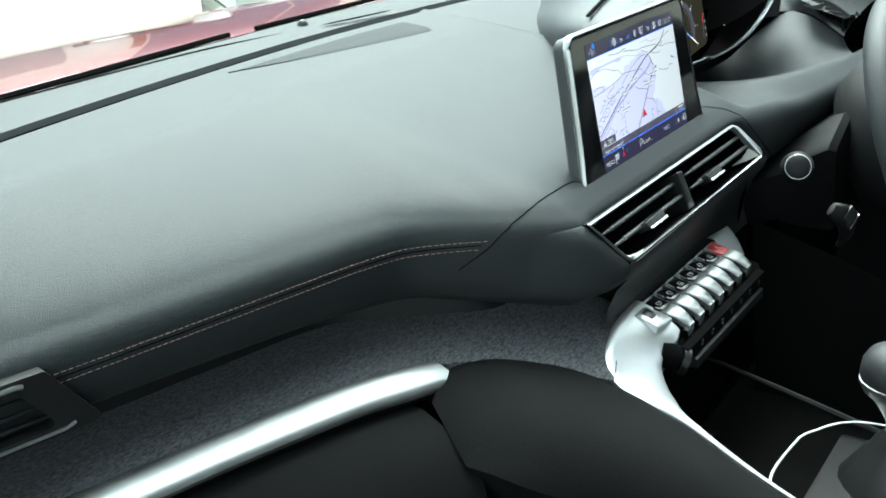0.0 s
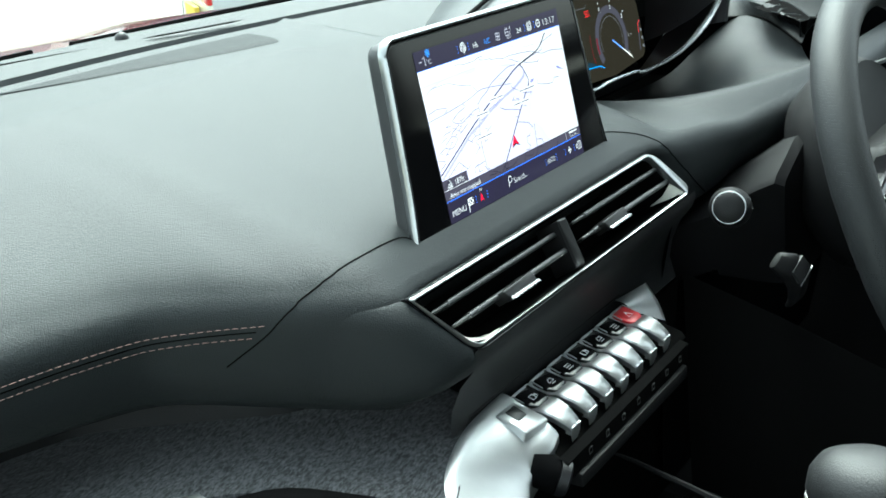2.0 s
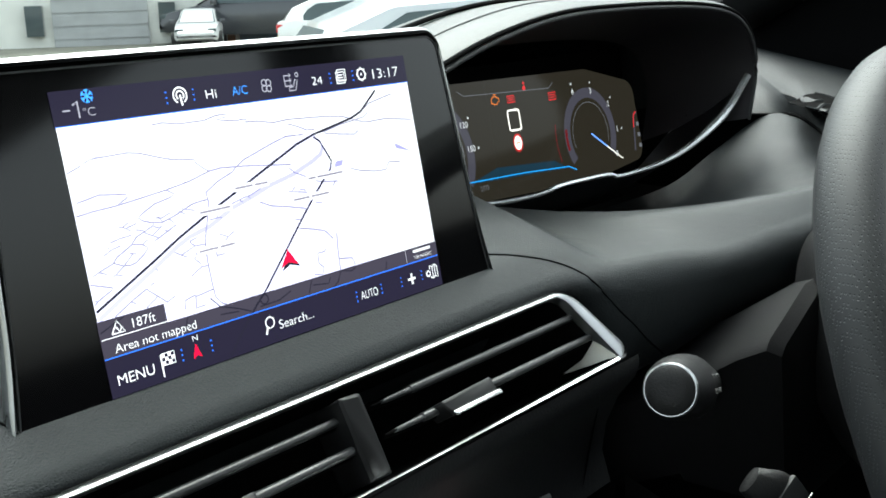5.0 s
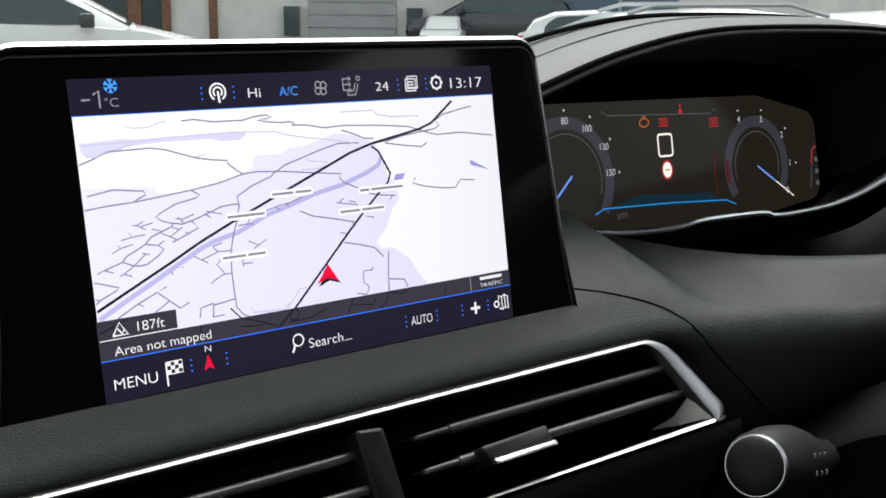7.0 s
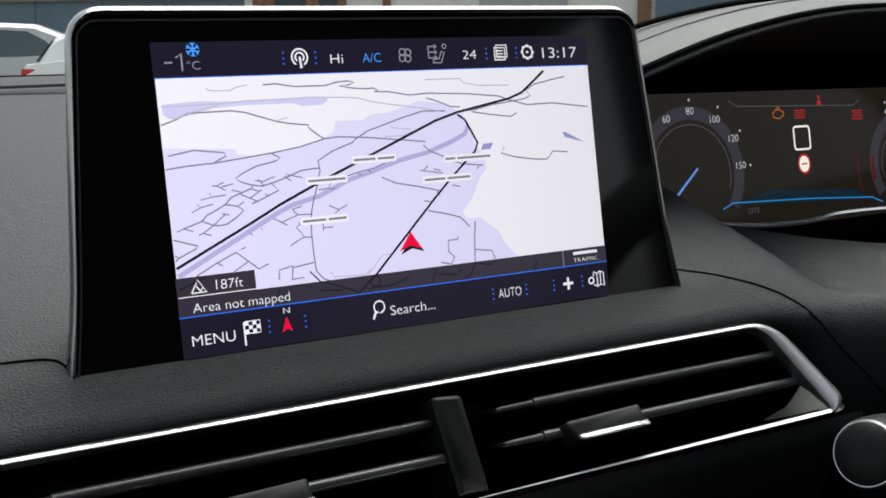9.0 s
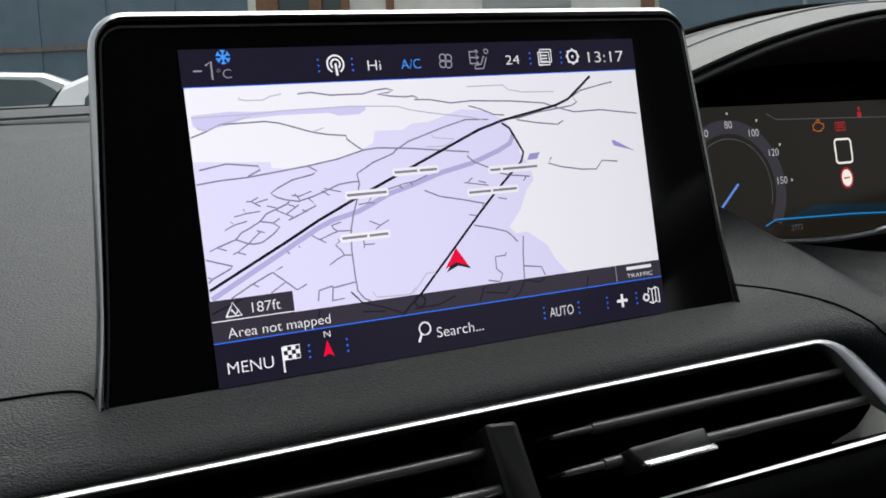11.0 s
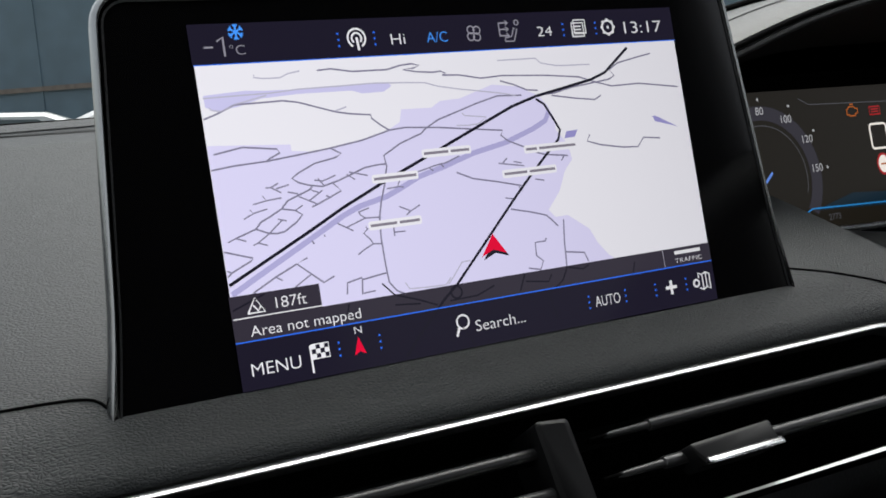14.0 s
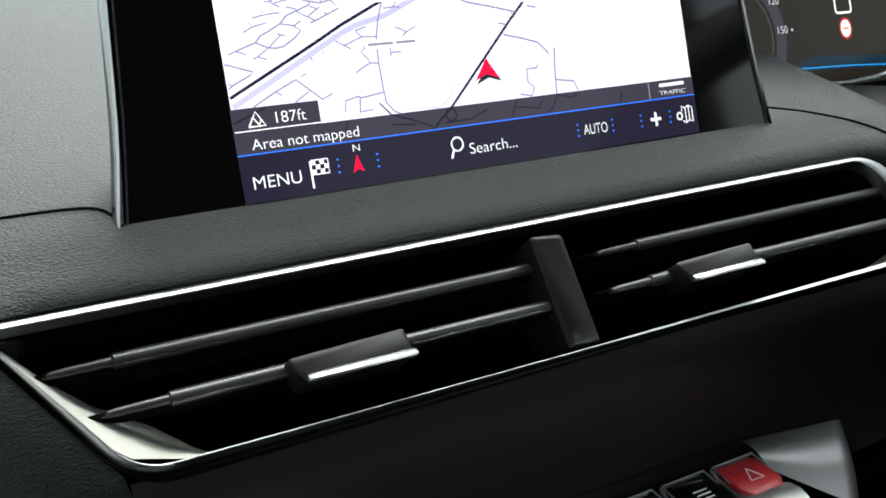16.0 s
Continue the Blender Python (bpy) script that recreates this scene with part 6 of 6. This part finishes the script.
part("left_wing", loft([[(-0.77, 0.40, 1.07), (-1.12, 0.50, 1.06)], [(-0.70, 0.05, 1.29), (-1.12, 0.1, 1.49)], [(-0.645, -0.31, 1.5), (-1.12, -0.31, 1.5)]]), PLASTIC, rear)
pil = thing("windscreen_pillar", (0.74, 0.4, 1.05), "dark windscreen pillar trim", "pillar", kind="structure")
part("cover", tube([(0.88, 0.5, 0.97), (0.83, 0.32, 1.05), (0.80, 0.18, 1.11), (0.76, -0.05, 1.25), (0.71, -0.3, 1.44)], 0.045, 10, flat=0.7), PLASTIC, pil)
part("door_corner", loft([[(0.812, y, z0), (0.806, y, z0 + 0.02), (0.800, y, (z0 + z1) / 2), (0.806, y, z1)] for y, z0, z1 in ((0.42, 0.9, 1.02), (0.3, 0.9, 1.08), (0.2, 0.9, 1.15), (0.1, 0.9, 1.21), (0.0, 0.9, 1.27), (-0.08, 0.9, 1.31))]), MATT, pil)
glass = thing("windscreen", (0, 0.45, 1.07), "clear laminated windscreen", "windscreen", kind="structure")
wrows = []
for s in [k / 8 for k in range(9)]:
    wrows.append([(x * (1 - 0.16 * s), 0.452 - 0.1 * x * x - 0.73 * s, 1.077 + 0.42 * s + 0.03 * math.sin(math.pi * s)) for x in [-0.76 + 0.127 * i for i in range(13)]])
pane = part("pane", loft(wrows), GLASS, glass)
pane.visible_shadow = False

# ---- outside ----
GROUND = material("pale_worn_asphalt", (0.185, 0.185, 0.15), 0.9, mottle=0.18, mottle_scale=0.8, grain=0.3, grain_scale=60)
GZ = -0.2
gnd = tagged(part("ground", loft([[(-300, -300, GZ), (300, -300, GZ)], [(-300, 300, GZ), (300, 300, GZ)]]), GROUND), "pale grey car park surface", "ground", kind="structure")
BLUE_CLAD = material("blue_grey_cladding", (0.105, 0.16, 0.205), 0.5, mottle=0.12, mottle_scale=1.5)
WHITE_WALL = material("pale_render_wall", (0.72, 0.72, 0.67), 0.8, mottle=0.1, mottle_scale=2)
DOOR_GREY = material("grey_roller_door", (0.37, 0.38, 0.38), 0.55, mottle=0.08, mottle_scale=3)
TIMBER = material("brown_timber_post", (0.20, 0.10, 0.055), 0.7, mottle=0.25, mottle_scale=8)
BAND = material("grey_brown_band", (0.17, 0.14, 0.12), 0.7, mottle=0.2, mottle_scale=6)
WINDOW = material("dark_window_glass", (0.05, 0.07, 0.075), 0.08, mottle=0.1, mottle_scale=2)
AZ = radians(37.4)
FAC = Matrix(((math.cos(AZ), 0, math.sin(AZ), 28 * math.sin(AZ)), (-math.sin(AZ), 0, math.cos(AZ), 28 * math.cos(AZ)), (0, 1, 0, GZ - 0.46), (0, 0, 0, 1))) @ Matrix.Scale(1.333, 4)
unit = thing("industrial_building", FAC @ Vector((0, 0, 0)), "industrial unit with blue cladding, pale walls and roller doors", "building")


def facade(name, u0, u1, v0, v1, w, mat, parent=None, label=""):
    return part(name, box(u0, u1, v0, v1, w - 0.3, w, FAC @ Matrix.Scale(-1, 4, (0, 0, 1))), mat, parent or unit, label, smooth=False)


facade("wall", -7.4, 16, 0, 7, 0.0, WHITE_WALL)
facade("cladding_wall", -26, -7.4, 0, 7, 0.0, BLUE_CLAD)
for k in range(12):
    facade("cladding_rib", -25.5 + 1.5 * k, -25.44 + 1.5 * k, 0, 7, 0.03, BLUE_CLAD)
facade("cladding_band", -26, -7.4, 1.95, 2.05, 0.08, BAND)
facade("roof_edge", -26.2, 16.2, 7, 7.3, 0.15, DOOR_GREY)
for u0, u1 in ((-7.2, -6.75), (-6.1, -5.85), (-5.45, -5.3), (-4.55, -4.4), (0.36, 0.62)):
    facade("timber_post", u0, u1, 0, 4.2, 0.1, TIMBER)
for u0, u1 in ((-6.75, -6.1), (-5.85, -5.45)):
    facade("window", u0, u1, 0.3, 3.6, 0.03, WINDOW)
for u0, u1 in ((-2.65, -0.95),):
    door = facade("roller_door", u0, u1, 0, 4, 0.05, DOOR_GREY)
    for k in range(16):
        facade("door_slat", u0, u1, 0.24 * k, 0.24 * k + 0.2, 0.075, DOOR_GREY, door)
for u in (-3.1, -0.75):
    facade("meter_box", u, u + 0.3, 0.55, 1.1, 0.2, WINDOW)
facade("cladding_panel", 0.7, 4.45, 0, 7, 0.06, BLUE_CLAD)
facade("cladding_post", 3.3, 3.36, 0, 7, 0.12, DOOR_GREY)
facade("sign_plate", 12.6, 13.3, 1.5, 2.0, 0.05, WINDOW)

WHITE_CAR = material("white_car_paint", (0.7, 0.71, 0.71), 0.25, coat=0.6, mottle=0.03)
SILVER_CAR = material("silver_car_paint", (0.5, 0.52, 0.53), 0.28, metal=0.4, coat=0.6, mottle=0.03)
GREY_CAR = material("grey_car_paint", (0.38, 0.40, 0.40), 0.3, metal=0.3, coat=0.5, mottle=0.03)
DARK_CAR = material("dark_car_paint", (0.03, 0.033, 0.04), 0.25, coat=0.6, mottle=0.05)
TYRE = material("tyre_rubber", (0.02, 0.02, 0.02), 0.8, mottle=0.1)
LAMP_RED = material("red_tail_lamp", (0.45, 0.02, 0.02), 0.2, mottle=0.05)
PLATE = material("yellow_plate", (0.6, 0.45, 0.05), 0.5, mottle=0.05)


def parked_car(x, y, turn, paint, label, size=1.0, rails=False):
    """A hatchback that faces its own +x, standing on the ground."""
    m = Matrix.Translation((x, y, GZ)) @ Matrix.Rotation(radians(turn), 4, "Z") @ Matrix.Scale(size, 4)
    car = thing("parked_car", (x, y, GZ), label, "car", "parked cars")
    prof = [(-2.1, 0.35, 0.45, 0.78), (-2.08, 0.3, 0.95, 0.84), (-1.7, 0.25, 1.0, 0.88), (-0.6, 0.22, 0.98, 0.9), (0.6, 0.22, 0.95, 0.9), (1.3, 0.25, 0.9, 0.88), (1.9, 0.3, 0.76, 0.82), (2.1, 0.38, 0.6, 0.7)]
    rows = []
    for px, z0, z1, hw in prof:
        rows.append([m @ Vector(p) for p in ((px, -hw + 0.06, z0), (px, -hw, z0 + 0.12), (px, -hw, z1 - 0.2), (px, -hw + 0.05, z1 - 0.02), (px, -hw + 0.16, z1), (px, hw - 0.16, z1), (px, hw - 0.05, z1 - 0.02), (px, hw, z1 - 0.2), (px, hw, z0 + 0.12), (px, hw - 0.06, z0))])
    part("body", loft(rows, close=True, cap=True), paint, car)
    cab = []
    for px, z1, hw in ((-1.95, 0.97, 0.72), (-1.75, 1.25, 0.66), (-1.3, 1.43, 0.62), (-0.4, 1.48, 0.62), (0.25, 1.42, 0.62), (0.7, 1.2, 0.66), (1.2, 0.92, 0.74)):
        cab.append([m @ Vector(p) for p in ((px, -0.82, 0.9), (px, -hw - 0.04, z1 - 0.06), (px, -hw + 0.06, z1), (px, hw - 0.06, z1), (px, hw + 0.04, z1 - 0.06), (px, 0.82, 0.9))])
    part("roof", loft(cab, cap=True), paint, car)
    for s in (-1, 1):
        part("side_window", loft([[m @ Vector((px, s * 0.835, 0.95)), m @ Vector((px, s * (hw + 0.075), z))] for px, hw, z in ((-1.5, 0.64, 1.16), (-1.2, 0.63, 1.33), (-0.4, 0.63, 1.38), (0.2, 0.63, 1.34), (0.75, 0.68, 1.08))]), WINDOW, car)
        part("mirror", box(0.62, 0.78, s * 0.98 - 0.1, s * 0.98 + 0.1, 0.92, 1.08, m, 0.03), DARK_CAR, car)
        part("tail_lamp", box(-2.12, -1.85, s * 0.68 - 0.14, s * 0.68 + 0.14, 0.72, 0.9, m, 0.02), LAMP_RED, car)
        part("headlamp", box(1.75, 2.0, s * 0.62 - 0.16, s * 0.62 + 0.16, 0.62, 0.74, m, 0.02), WINDOW, car)
        if rails:
            part("roof_rail", tube([m @ Vector((px, s * 0.6, z)) for px, z in ((-1.3, 1.44), (-1.1, 1.5), (-0.1, 1.52), (0.2, 1.44))], 0.02 * size, 6), CHROME, car)
        for wx in (-1.3, 1.3):
            c = m @ Vector((wx, s * 0.8, 0.32))
            ay = (m.to_3x3() @ Vector((0, s, 0))).normalized()
            tyre = part("wheel", tube([c - ay * 0.1, c + ay * 0.1, c + ay * 0.11], [0.32 * size, 0.32 * size, 0.27 * size], 20), TYRE, car)
            part("wheel_rim", tube([c + ay * 0.1, c + ay * 0.115], [0.21 * size, 0.2 * size], 20), SILVER_CAR, tyre)
    part("windscreen", loft([[m @ Vector((0.28, -0.6, 1.40)), m @ Vector((0.28, 0.6, 1.40))], [m @ Vector((1.16, -0.72, 0.945)), m @ Vector((1.16, 0.72, 0.945))]]), WINDOW, car)
    part("rear_window", loft([[m @ Vector((-1.80, -0.58, 1.22)), m @ Vector((-1.80, 0.58, 1.22))], [m @ Vector((-1.99, -0.66, 0.97)), m @ Vector((-1.99, 0.66, 0.97))]]), WINDOW, car)
    part("number_plate", box(-2.14, -2.1, -0.26, 0.26, 0.55, 0.66, m, 0.005), PLATE, car)
    return car


def at(azimuth, far):
    return far * math.sin(radians(azimuth)), far * math.cos(radians(azimuth))


for az, far, turn, paint, label, size in (
        (16.2, 13.5, -22, WHITE_CAR, "white hatchback parked outside the windscreen", 1.0),
        (3.4, 17.5, 168, GREY_CAR, "silver-grey hatchback with large windows across the yard", 1.0),
        (46.2, 19.0, -46, WHITE_CAR, "white hatchback parked side-on across the yard", 0.76),
        (40.0, 27.0, 130, DARK_CAR, "dark car with red tail lamps far across the yard", 1.0),
        (37.3, 26.0, 228, WHITE_CAR, "white car parked before the pale wall", 0.58),
        (55.0, 7.5, -35, SILVER_CAR, "pale silver car with roof rails close by", 0.86),
        (64.0, 10.0, -25, WHITE_CAR, "white car parked beyond the driver side", 0.86)):
    parked_car(*at(az, far), turn, paint, label, size, "rails" in label)
